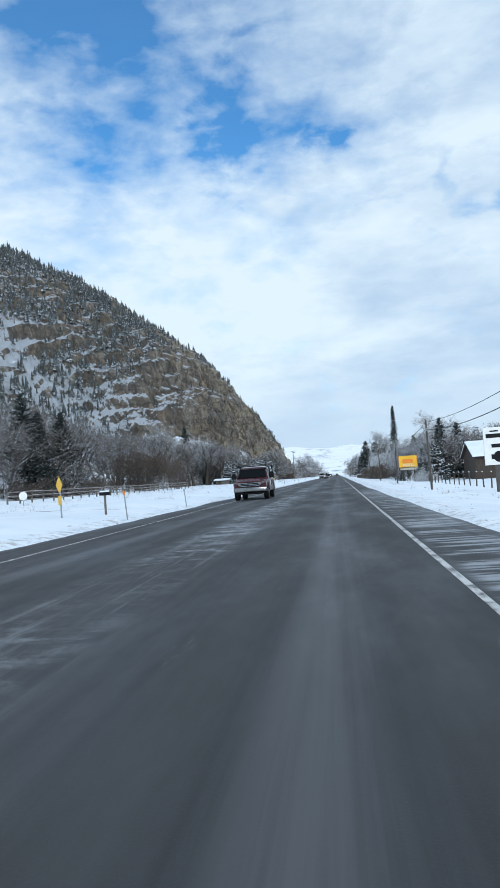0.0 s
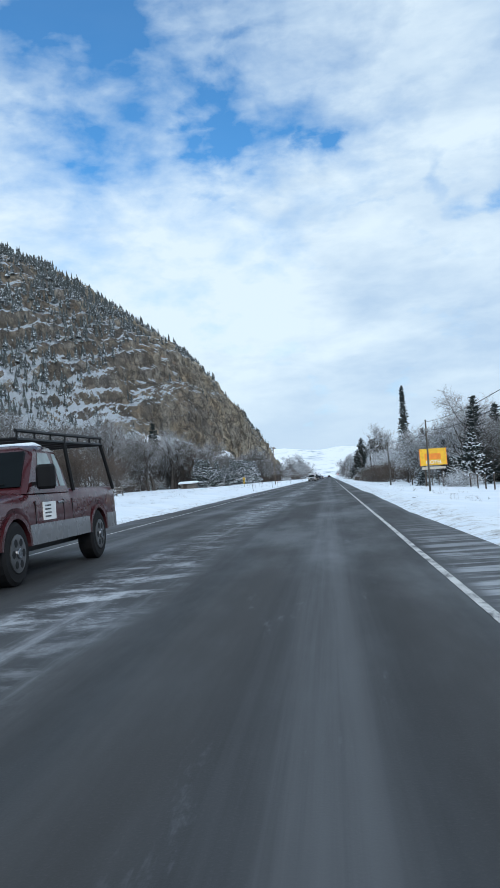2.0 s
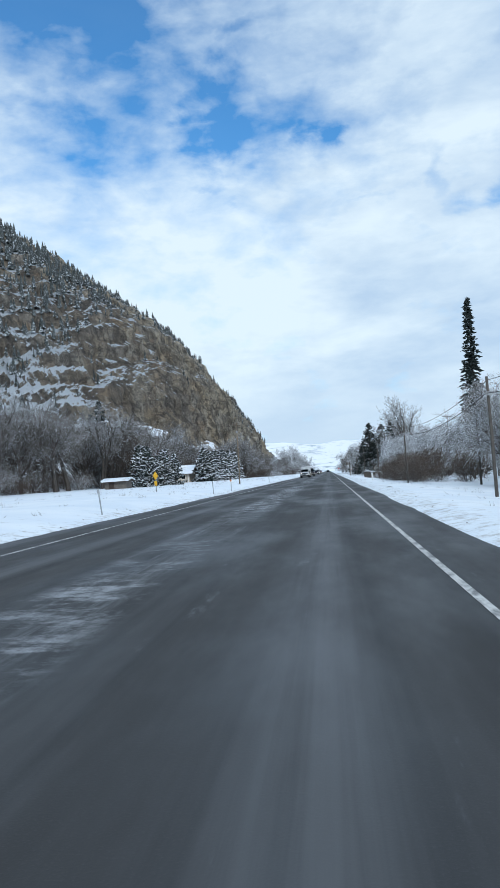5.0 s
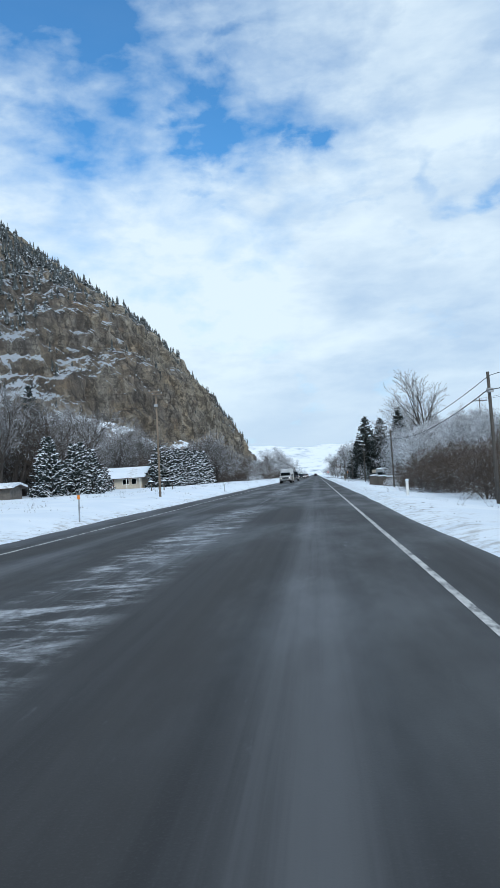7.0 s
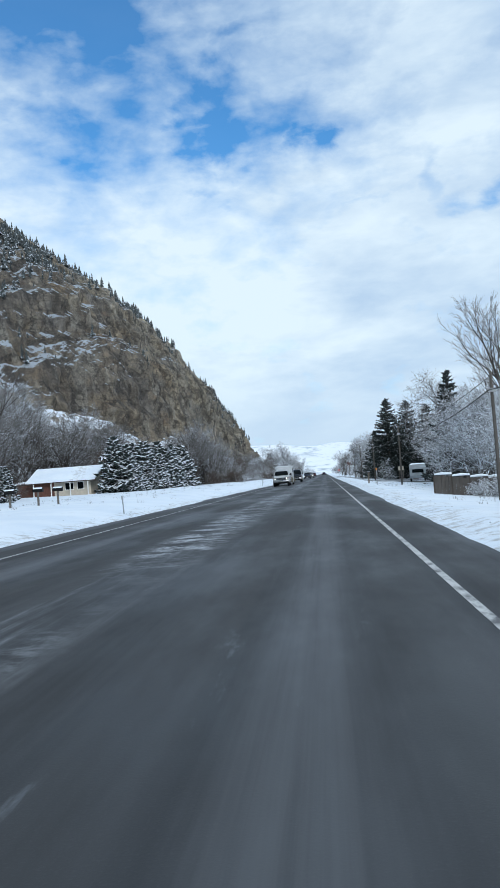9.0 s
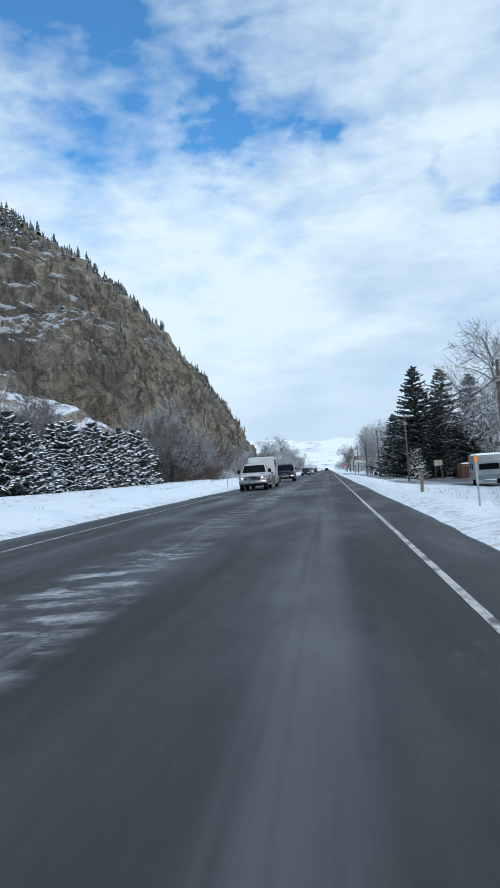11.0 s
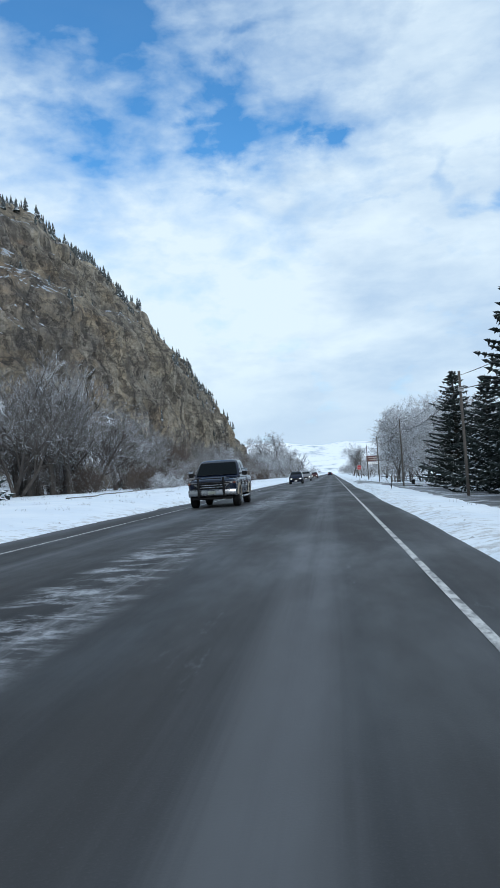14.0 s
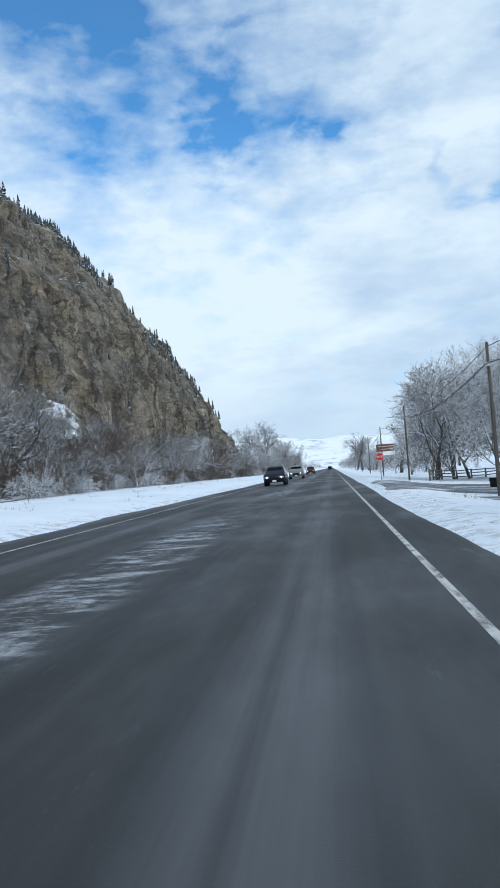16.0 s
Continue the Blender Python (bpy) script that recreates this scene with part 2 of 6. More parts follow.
def make_rock():
    n = Nodes("cliff_rock", 0.9)
    x, y, z = n.xyz()
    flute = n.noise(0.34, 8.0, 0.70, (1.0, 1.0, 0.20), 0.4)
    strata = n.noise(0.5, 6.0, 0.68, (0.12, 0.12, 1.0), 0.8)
    # beds of tan, grey, ochre and brown limestone
    col = n.mix(n.step(n.noise(0.035, 5.0, 0.6), 0.38, 0.62), (0.50, 0.43, 0.335), (0.70, 0.56, 0.375))
    col = n.mix(n.step(n.noise(0.05, 4.0), 0.50, 0.62, 0.0, 0.7), col, (0.40, 0.385, 0.36))
    col = n.mix(n.step(n.noise(0.045, 6.0, 0.62, (1, 1, 1.6)), 0.54, 0.64, 0.0, 0.75), col, (0.64, 0.455, 0.275))
    col = n.mix(n.step(n.noise(0.06, 6.0, 0.66, (1, 1, 0.9)), 0.51, 0.62, 0.0, 0.72), col, (0.19, 0.165, 0.14))
    col = n.mix(n.step(n.noise(0.09, 6.0, 0.7, (1, 1, 2.2)), 0.58, 0.68, 0.0, 0.6), col, (0.36, 0.205, 0.12))
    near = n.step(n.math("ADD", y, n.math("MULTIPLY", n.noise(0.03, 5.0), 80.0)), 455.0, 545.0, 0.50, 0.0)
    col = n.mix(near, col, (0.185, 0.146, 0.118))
    # the far shoulder is a paler, yellower bed
    pale = n.step(n.math("ADD", y, n.math("MULTIPLY", n.noise(0.03, 5.0), 90.0)), 500.0, 590.0)
    col = n.mix(n.math("MULTIPLY", pale, 0.6), col, (0.60, 0.53, 0.40))
    # rib crests painted lighter and the hollows between them painted in shade
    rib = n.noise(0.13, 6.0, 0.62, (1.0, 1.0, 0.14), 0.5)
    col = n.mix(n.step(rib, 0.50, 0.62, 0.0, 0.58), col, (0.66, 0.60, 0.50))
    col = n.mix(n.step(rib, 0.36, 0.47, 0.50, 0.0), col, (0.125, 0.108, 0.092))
    # joints: blocks of two sizes with warped, mostly upright edges
    wob = n.t.nodes.new("ShaderNodeTexNoise")
    wob.inputs["Scale"].default_value, wob.inputs["Detail"].default_value, wob.inputs["Roughness"].default_value = 0.10, 7.0, 0.72
    n.t.links.new(n.co, wob.inputs["Vector"])
    push = n.t.nodes.new("ShaderNodeVectorMath")
    push.operation = "MULTIPLY_ADD"
    n.t.links.new(wob.outputs["Color"], push.inputs[0])
    push.inputs[1].default_value = (16.0, 16.0, 16.0)
    n.t.links.new(n.co, push.inputs[2])
    straight, n.co = n.co, push.outputs[0]
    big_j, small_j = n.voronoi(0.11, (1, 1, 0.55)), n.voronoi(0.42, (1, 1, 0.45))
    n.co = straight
    # shade in flutes, under beds, in joints and cracks is put into the colour
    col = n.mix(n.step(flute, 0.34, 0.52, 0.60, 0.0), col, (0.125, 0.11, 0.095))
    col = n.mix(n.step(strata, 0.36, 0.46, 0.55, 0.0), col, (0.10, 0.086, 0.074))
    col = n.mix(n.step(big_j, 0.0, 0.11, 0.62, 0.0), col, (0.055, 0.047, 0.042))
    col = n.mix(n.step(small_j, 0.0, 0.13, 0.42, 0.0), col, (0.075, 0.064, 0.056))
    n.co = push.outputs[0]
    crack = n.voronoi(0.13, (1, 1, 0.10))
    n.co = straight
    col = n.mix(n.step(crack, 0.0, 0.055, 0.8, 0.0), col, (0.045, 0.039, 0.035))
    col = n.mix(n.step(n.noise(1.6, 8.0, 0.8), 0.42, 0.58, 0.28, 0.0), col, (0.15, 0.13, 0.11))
    lift = n.math("ADD", n.up(), n.math("MULTIPLY", n.math("SUBTRACT", n.noise(0.16, 7.0, 0.72), 0.5), 0.75))
    # the broken benches low on the near side hold more snow
    lift = n.math("ADD", lift, n.math("MULTIPLY", n.step(n.math("ADD", n.math("ADD", y, n.math("MULTIPLY", z, 0.35)), n.math("MULTIPLY", n.noise(0.02, 4.0), 60.0)), 440.0, 480.0, 1.0, 0.0), 0.34))
    # the foot of the cliff is too steep to hold any
    lift = n.math("SUBTRACT", lift, n.math("MULTIPLY", n.step(z, 30.0, 48.0, 0.25, 0.0), n.step(y, 400.0, 418.0)))
    # little snow stays on the sheer far face
    lift = n.math("SUBTRACT", lift, n.step(n.math("ADD", y, n.math("MULTIPLY", n.noise(0.03, 4.0), 60.0)), 462.0, 530.0, 0.0, 0.19))
    snow = n.step(n.math("ADD", lift, n.math("MULTIPLY", n.math("SUBTRACT", n.noise(1.1, 6.0, 0.75), 0.5), 0.45)), 0.66, 0.74)
    edge = n.math("ADD", n.step(big_j, 0.0, 0.25, 0.0, 1.6), n.step(small_j, 0.0, 0.25, 0.0, 0.6))
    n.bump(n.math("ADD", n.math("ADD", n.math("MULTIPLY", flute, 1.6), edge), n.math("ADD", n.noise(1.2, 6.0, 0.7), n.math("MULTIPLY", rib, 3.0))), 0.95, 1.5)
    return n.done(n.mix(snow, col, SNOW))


def make_talus():
    n = Nodes("snowy_scree", 0.85)
    lift = n.math("ADD", n.up(), n.math("MULTIPLY", n.math("SUBTRACT", n.noise(0.22, 7.0, 0.74, (1, 1, 0.6)), 0.5), 2.1))
    lift = n.math("ADD", lift, n.math("MULTIPLY", n.math("SUBTRACT", n.noise(1.4, 6.0, 0.75), 0.5), 0.6))
    rock = n.mix(n.step(n.noise(0.9, 5.0), 0.35, 0.65), (0.10, 0.085, 0.07), (0.27, 0.23, 0.18))
    n.bump(n.noise(0.8, 7.0, 0.72), 0.9, 0.7)
    return n.done(n.mix(n.step(lift, 0.66, 0.86), rock, (0.77, 0.82, 0.88)))


def make_far_hill():
    n = Nodes("far_hills", 0.9)
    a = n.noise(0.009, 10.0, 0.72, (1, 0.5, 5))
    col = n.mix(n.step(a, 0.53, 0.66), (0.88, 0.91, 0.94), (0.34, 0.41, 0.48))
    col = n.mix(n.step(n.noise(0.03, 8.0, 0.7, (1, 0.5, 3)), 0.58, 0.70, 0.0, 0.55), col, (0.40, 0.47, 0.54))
    return n.done(col)


M_SNOW, M_SLUSH, M_ROAD, M_ROCK = make_snow(), make_slush(), make_asphalt(), make_rock()
M_WHITE_LINE = make_paint("white_road_paint", (0.56, 0.56, 0.545))
M_HILL, M_TALUS = make_far_hill(), make_talus()
M_BARK = snowy("grey_bark", (0.055, 0.047, 0.041), 0.60, 0.9)
M_TWIG = snowy("frosted_twigs", (0.125, 0.115, 0.108), 0.38, 0.95, patch=0.5)
M_TWIG_WHITE = snowy("snow_laden_twigs", (0.17, 0.158, 0.15), -0.25, 0.45, patch=0.55)
M_TWIG_PALE = snowy("frost_pale_twigs", (0.26, 0.25, 0.245), 0.10, 0.80, patch=0.5)
M_BARK_SNOW = snowy("snow_topped_bark", (0.085, 0.075, 0.067), 0.05, 0.35, patch=0.2)
M_TWIG_BARE = snowy("bare_brown_twigs", (0.085, 0.064, 0.050), 0.70, 1.2, patch=0.3)
M_NEEDLE = snowy("spruce_needles", (0.012, 0.020, 0.018), 0.88, 1.10, patch=0.28, scale=1.4)
M_NEEDLE_SNOW = snowy("snow_loaded_needles", (0.014, 0.023, 0.020), 0.54, 0.85, patch=0.60, scale=0.8)
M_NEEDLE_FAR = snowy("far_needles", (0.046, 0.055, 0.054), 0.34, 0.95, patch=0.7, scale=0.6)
M_POLE = plain("weathered_pole_wood", (0.088, 0.078, 0.069), 0.9, scale=2.0)
M_POLE_TAN = plain("sun_bleached_pole_wood", (0.20, 0.155, 0.115), 0.9, scale=2.0)
M_WOOD = plain("grey_fence_wood", (0.135, 0.122, 0.108), 0.9)
M_WOOD_DARK = plain("dark_timber", (0.055, 0.042, 0.034), 0.9)
M_STEEL = plain("galvanised_steel", (0.40, 0.41, 0.42), 0.45, 0.8)
M_BLACK = plain("black_plastic", (0.010, 0.010, 0.011), 0.5)
M_WIRE = plain("cable", (0.02, 0.02, 0.022), 0.6)
M_YELLOW = plain("yellow_sign_paint", (0.78, 0.44, 0.02), 0.45, vary=0.12)
M_ORANGE = plain("orange_reflector", (0.80, 0.24, 0.02), 0.35, vary=0.1)
M_RED = plain("red_sign_paint", (0.50, 0.03, 0.03), 0.45, vary=0.1)
M_WHITE = plain("white_paint", (0.78, 0.78, 0.76), 0.5, vary=0.06)
M_BRICK = plain("red_brown_wall", (0.12, 0.052, 0.038), 0.85)
M_BOARD = plain("dark_fence_boards", (0.075, 0.067, 0.060), 0.9)
M_CREAM = plain("cream_siding", (0.50, 0.45, 0.37), 0.8, vary=0.1)
M_GLASS = plain("window_glass", (0.004, 0.006, 0.007), 0.06, vary=0.05, bump=0.0)
M_GLASS.node_tree.nodes["Principled BSDF"].inputs["Specular IOR Level"].default_value = 0.07
M_TYRE = plain("tyre_rubber", (0.014, 0.014, 0.015), 0.85)
for dull in (M_TYRE, M_BLACK):
    dull.node_tree.nodes["Principled BSDF"].inputs["Specular IOR Level"].default_value = 0.15
M_CHROME = plain("chrome", (0.42, 0.43, 0.45), 0.18, 1.0, vary=0.05, bump=0.0)
M_LAMP = plain("headlamp_lens", (0.20, 0.205, 0.215), 0.12, vary=0.05, bump=0.0)
M_LAMP_ON = plain("lit_headlamp", (0.5, 0.5, 0.5), 0.12, vary=0.05, bump=0.0)
M_LAMP_ON.node_tree.nodes["Principled BSDF"].inputs["Emission Color"].default_value = (1.0, 0.93, 0.82, 1)
M_LAMP_ON.node_tree.nodes["Principled BSDF"].inputs["Emission Strength"].default_value = 4.0
M_MAROON_SIGN = plain("dark_red_sign_paint", (0.085, 0.028, 0.026), 0.5)


# ---- mesh helpers ----
class Shape:
    """Verts and faces gathered for one mesh."""

    def __init__(self):
        self.v, self.f = [], []

    def add(self, vs, fs):
        o = len(self.v)
        self.v += [tuple(p) for p in vs]
        self.f += [tuple(i + o for i in f) for f in fs]
        return self

    def box(self, x0, y0, z0, x1, y1, z1, bevel=0.0):
        if bevel <= 0:
            vs = [(x0, y0, z0), (x1, y0, z0), (x1, y1, z0), (x0, y1, z0), (x0, y0, z1), (x1, y0, z1), (x1, y1, z1), (x0, y1, z1)]
            return self.add(vs, [(3, 2, 1, 0), (4, 5, 6, 7), (0, 1, 5, 4), (1, 2, 6, 5), (2, 3, 7, 6), (3, 0, 4, 7)])
        b = bevel
        ring = lambda k: [(x0 + k, y0 + b + k, 0), (x0 + b + k, y0 + k, 0), (x1 - b - k, y0 + k, 0), (x1 - k, y0 + b + k, 0), (x1 - k, y1 - b - k, 0), (x1 - b - k, y1 - k, 0), (x0 + b + k, y1 - k, 0), (x0 + k, y1 - b - k, 0)]
        return self.loft([[(x, y, z) for x, y, _ in ring(k)] for z, k in ((z0, b * 0.6), (z0 + b, 0), (z1 - b, 0), (z1, b * 0.6))])

    def loft(self, rings, cap=True):
        n, vs, fs = len(rings[0]), [], []
        for r in rings:
            vs += r
        for k in range(len(rings) - 1):
            for i in range(n):
                j = (i + 1) % n
                fs.append((k * n + i, k * n + j, (k + 1) * n + j, (k + 1) * n + i))
        if cap:
            fs += [tuple(range(n))[::-1], tuple(range((len(rings) - 1) * n, len(rings) * n))]
        return self.add(vs, fs)

    def tube(self, pts, radii, n=6):
        rings = []
        for k, p in enumerate(pts):
            a, b = Vector(pts[max(0, k - 1)]), Vector(pts[min(len(pts) - 1, k + 1)])
            d = (b - a).normalized()
            u = d.orthogonal().normalized()
            w = d.cross(u)
            rings.append([tuple(Vector(p) + (u * math.cos(2 * math.pi * i / n) + w * math.sin(2 * math.pi * i / n)) * radii[k]) for i in range(n)])
        return self.loft(rings)

    def spike(self, a, b, r):
        d = (b - a)
        u = d.orthogonal().normalized() * r
        w = d.cross(u).normalized() * r
        return self.add([a + u, a - u * 0.5 + w * 0.87, a - u * 0.5 - w * 0.87, b], [(0, 1, 3), (1, 2, 3), (2, 0, 3)])

    def mesh(self, name, material, smooth=False):
        me = bpy.data.meshes.new(name)
        me.from_pydata(self.v, [], self.f)
        me.materials.append(material)
        if smooth:
            me.shade_smooth()
            if smooth == "edges":
                me.set_sharp_from_angle(angle=radians(40))
        me.update()
        return me


def part(name, shape, material, parent=None, label="", smooth=False, at=None):
    ob = new(name, shape.mesh(name, material, smooth))
    if parent is not None:
        ob.parent = parent
    if at is not None:
        ob.matrix_basis = at
    if label:
        tagged(ob, label)
    return ob


def thing(name, label, category, group="", at=None):
    ob = new(name)
    ob.empty_display_size = 0.3
    if at is not None:
        ob.matrix_basis = at
    return tagged(ob, label, category, group)


def place(x, y, z=None, turn=0, size=1.0, wide=None):
    z = ground_z(x, y) if z is None else z
    w = size if wide is None else wide
    return pose(x, y, z, 0, 0, turn) @ Matrix.Diagonal((w, w, size, 1))


def frac(x, y, k=0.0):
    return noise.noise((x, y, k))


# ---- ground and road ----
ROAD_L, ROAD_R = -8.7, 3.6
GX = [-140, -90, -60, -51, -44, -30, -16, -11.5, -9.5, -8.5, -7.7, -7.4, 0, 2.0, 2.4, 3.0, 4.2, 6.5, 9.5, 12, 20, 90]
GZ = [11, 8, 4.2, 2.4, 0.85, 0.62, 0.58, 0.50, 0.33, 0.15, 0.0, -0.12, -0.15, -0.12, 0.0, 0.09, 0.02, -0.30, -0.55, -0.75, -0.9, -0.9]


EDGE_Y, EDGE_S = [10, 60, 185, 230, 260, 310, 345], [-0.25, 0.18, 0.20, 0.20, 0.20, 0.34, 0.4]


def ground_z(x, y):
    ux = x
    if x < -4:
        ux = x + 0.30 * frac(0.3, y * 0.11) + 0.10 * frac(2.3, y * 0.6)
    else:
        ux = x + 0.14 * frac(7.3, y * 0.09) + 0.03 * frac(5.3, y * 0.6) + float(np.interp(y, EDGE_Y, EDGE_S))
    z = float(np.interp(ux, GX, GZ))
    if abs(x) > 300 or y > 900:
        return z
    if x < -7.9 or x > 2.8:
        z += 0.08 * frac(x * 0.22, y * 0.16, 1.0) + 0.03 * frac(x * 0.9, y * 0.7, 2.0) + 0.02 * frac(x * 1.9, y * 1.6, 3.0)
    return z


def spaced(knots):
    out = []
    for a, b, step in knots:
        n = max(1, round((b - a) / step))
        out += [a + (b - a) * i / n for i in range(n)]
    return out + [knots[-1][1]]


def build_ground():
    xs = spaced([(-2600, -300, 300), (-300, -60, 24), (-60, -20, 4), (-20, -10, 0.8), (-10, -7.0, 0.2), (-7.0, 1.4, 2.1), (1.4, 5.0, 0.2), (5, 14, 0.8), (14, 60, 5), (60, 300, 24), (300, 2600, 300)])
    ys = spaced([(-400, -20, 40), (-20, 420, 0.6), (420, 900, 4), (900, 4300, 170)])
    s = Shape()
    s.v = [(x, y, ground_z(x, y)) for y in ys for x in xs]
    n = len(xs)
    s.f = [(j * n + i, j * n + i + 1, (j + 1) * n + i + 1, (j + 1) * n + i) for j in range(len(ys) - 1) for i in range(n - 1)]
    return tagged(part("ground", s, M_SNOW, smooth=True), "snow-covered roadside ground with ploughed uneven banks", "ground", kind="structure")


def build_road():
    s = Shape()
    xs = [ROAD_L, -6.4, -2.6, 1.2, ROAD_R]
    ys = spaced([(-120, 420, 20), (420, 2400, 90)])
    top = [(x, y, 0.0) for y in ys for x in xs]
    n = len(xs)
    s.add(top, [(j * n + i, j * n + i + 1, (j + 1) * n + i + 1, (j + 1) * n + i) for j in range(len(ys) - 1) for i in range(n - 1)])
    s.add([(ROAD_L, -120, 0), (ROAD_R, -120, 0), (ROAD_R, -120, -0.3), (ROAD_L, -120, -0.3), (ROAD_L, 2400, 0), (ROAD_R, 2400, 0), (ROAD_R, 2400, -0.3), (ROAD_L, 2400, -0.3)],
          [(0, 1, 2, 3), (7, 6, 5, 4), (0, 3, 7, 4), (1, 5, 6, 2), (3, 2, 6, 7)])
    road = tagged(part("road", s, M_ROAD), "grey two-lane asphalt highway with damp patches and salt", "road", kind="structure")

    def strip(name, x, w, y0, y1, m, label):
        q = Shape()
        k = max(1, int((y1 - y0) / 6))
        v = []
        for i in range(k + 1):
            y = y0 + (y1 - y0) * i / k
            e = 0.012 * frac(x, y * 0.7)
            v += [(x - w / 2 + e, y, 0.004), (x + w / 2 + e * 0.6, y, 0.004)]
        q.add(v, [(2 * i, 2 * i + 1, 2 * i + 3, 2 * i + 2) for i in range(k)])
        return part(name, q, m, road, label)

    strip("edge_line", 1.22, 0.085, -100, 1500, M_WHITE_LINE, "worn solid white edge line")
    strip("edge_line", -6.35, 0.085, -100, 1500, M_WHITE_LINE, "worn solid white edge line")
    return road


# ---- the mountain ----
BASE_Y = [200, 300, 350, 387, 423, 450, 480, 500, 520, 545, 565, 580, 592, 620, 680, 800]
BASE_X = [-150, -128, -108, -92, -74, -61, -53, -49, -47.5, -46, -41, -37, -37, -56, -110, -260]
PROF_D = [0, 2, 5, 9, 13, 17, 24, 29, 34, 42, 55, 70, 105, 150, 210, 320]
PROF_Z = [0, 12, 27, 41, 51, 56, 60, 71, 80, 88, 97, 108, 136, 160, 184, 205]
NEAR_D = [0, 6, 14, 26, 40, 55, 75, 95, 130, 180, 240, 320]
NEAR_Z = [0, 8, 21, 34, 46, 61, 86, 103, 128, 154, 176, 194]
END_D = [0, 3, 7, 12, 18, 28, 40, 60, 85, 120, 180, 320]
END_Z = [0, 13, 27, 36, 44, 58, 75, 95, 115, 140, 170, 195]


def rock_height(d, y):
    k = min(1.0, max(0.0, (y - 375) / 75))
    e = min(1.0, max(0.0, (y - 535) / 40))
    z = (1 - k) * np.interp(d, NEAR_D, NEAR_Z) + k * np.interp(d, PROF_D, PROF_Z)
    z = (1 - e) * z + e * np.interp(d, END_D, END_Z)
    return float(z) * min(1.0, max(0.0, (760 - y) / 150))


def mountain_point(d, y):
    x = float(np.interp(y, BASE_Y, BASE_X)) - d
    z = rock_height(d, y)
    steep = (rock_height(d + 1.0, y) - rock_height(max(0, d - 1.0), y)) / 2
    rough = min(1.0, max(0.0, (steep - 0.9) / 1.6))
    # beds: snowy treads and dark risers, broken along their length
    beds = max(1 - min(1.0, max(0.0, (y - 400) / 60)), 0.65 * min(1.0, max(0.0, (d - 22) / 20)))
    beds *= min(1.0, max(0.0, 0.75 + 1.1 * noise.noise((y * 0.028, z * 0.05, 12.0)))) * min(1.0, z / 10)
    warp = 1.1 * noise.noise((y * 0.013, z * 0.02, 15.0)) + 0.25 * noise.noise((y * 0.09, d * 0.06, 16.0))
    q = z / 8.5 - 0.012 * y + warp
    f = q % 1.0
    z += beds * 8.5 * ((0.14 * f / 0.56 if f < 0.56 else 0.14 + 0.86 * (f - 0.56) / 0.44) - f)
    p = Vector((x, y, z))
    but = noise.fractal((y * 0.045, z * 0.012, 3.0), 0.8, 2.1, 4) * 5.0
    flute = (abs(noise.noise((y * 0.16, z * 0.030, 9.0))) - 0.25) * 5.5 + noise.noise((y * 0.5, z * 0.09, 4.0)) * 1.6
    band = z / 11.0 + 1.6 * noise.noise((y * 0.022, z * 0.03, 1.0)) - 0.010 * y
    strength = max(0.0, 0.45 + 1.5 * noise.noise((y * 0.035, z * 0.06, 6.0)) + 0.8 * (1 - min(1, max(0, (y - 400) / 90))) + 0.7 * min(1, max(0, (y - 500) / 50)))
    fb = band % 1.0
    ledge = ((fb / 0.72 if fb < 0.72 else (1 - fb) / 0.28) - 0.5) * 2.6 * min(1.3, strength)
    # upright columns between the joints, each set back by its own amount
    wob = 1.6 * noise.noise((z * 0.06, y * 0.02, 21.0))
    for wide, deep in ((9.5, 1.5), (4.1, 0.9)):
        col = math.floor((y + wob) / wide)
        flute += noise.noise((col * 7.31, wide, z * 0.02)) * deep * 2
    crag = noise.fractal((p.x * 0.10, y * 0.14, z * 0.08), 0.7, 2.2, 6) * 3.0
    flute += crag
    lump = noise.fractal((p.x * 0.06, y * 0.06, z * 0.06), 0.9, 2.0, 5)
    p.x += rough * (but + flute + ledge) + (1 - rough) * lump * 1.5
    p.z += (1 - rough) * lump * 3.0 * min(1, z / 12) + rough * 0.5 * noise.noise((y * 0.3, d * 0.4, 2.0))
    # the crest breaks into blocks, step by step
    if y > 440 and d > 16:
        cell = math.floor((y + 3.0 * noise.noise((d * 0.05, y * 0.04, 31.0))) / 13.0)
        p.z += min(1.0, (d - 16) / 8) * min(1.0, (y - 440) / 40) * 5.0 * noise.noise((cell * 3.7, math.floor(d / 15.0) * 1.9, 33.0))
    if d == 0:
        p.z = -0.5
    return p


def build_mountain():
    ds = spaced([(0, 8, 0.8), (8, 24, 0.3), (24, 45, 0.7), (45, 110, 1.3), (110, 320, 6)])
    ys = spaced([(205, 330, 4), (330, 600, 0.7), (600, 760, 5)])
    s = Shape()
    s.v = [tuple(mountain_point(d, y)) for y in ys for d in ds]
    n = len(ds)
    s.f = [(j * n + i, (j + 1) * n + i, (j + 1) * n + i + 1, j * n + i + 1) for j in range(len(ys) - 1) for i in range(n - 1)]
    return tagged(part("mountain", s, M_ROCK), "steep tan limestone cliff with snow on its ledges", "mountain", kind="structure")


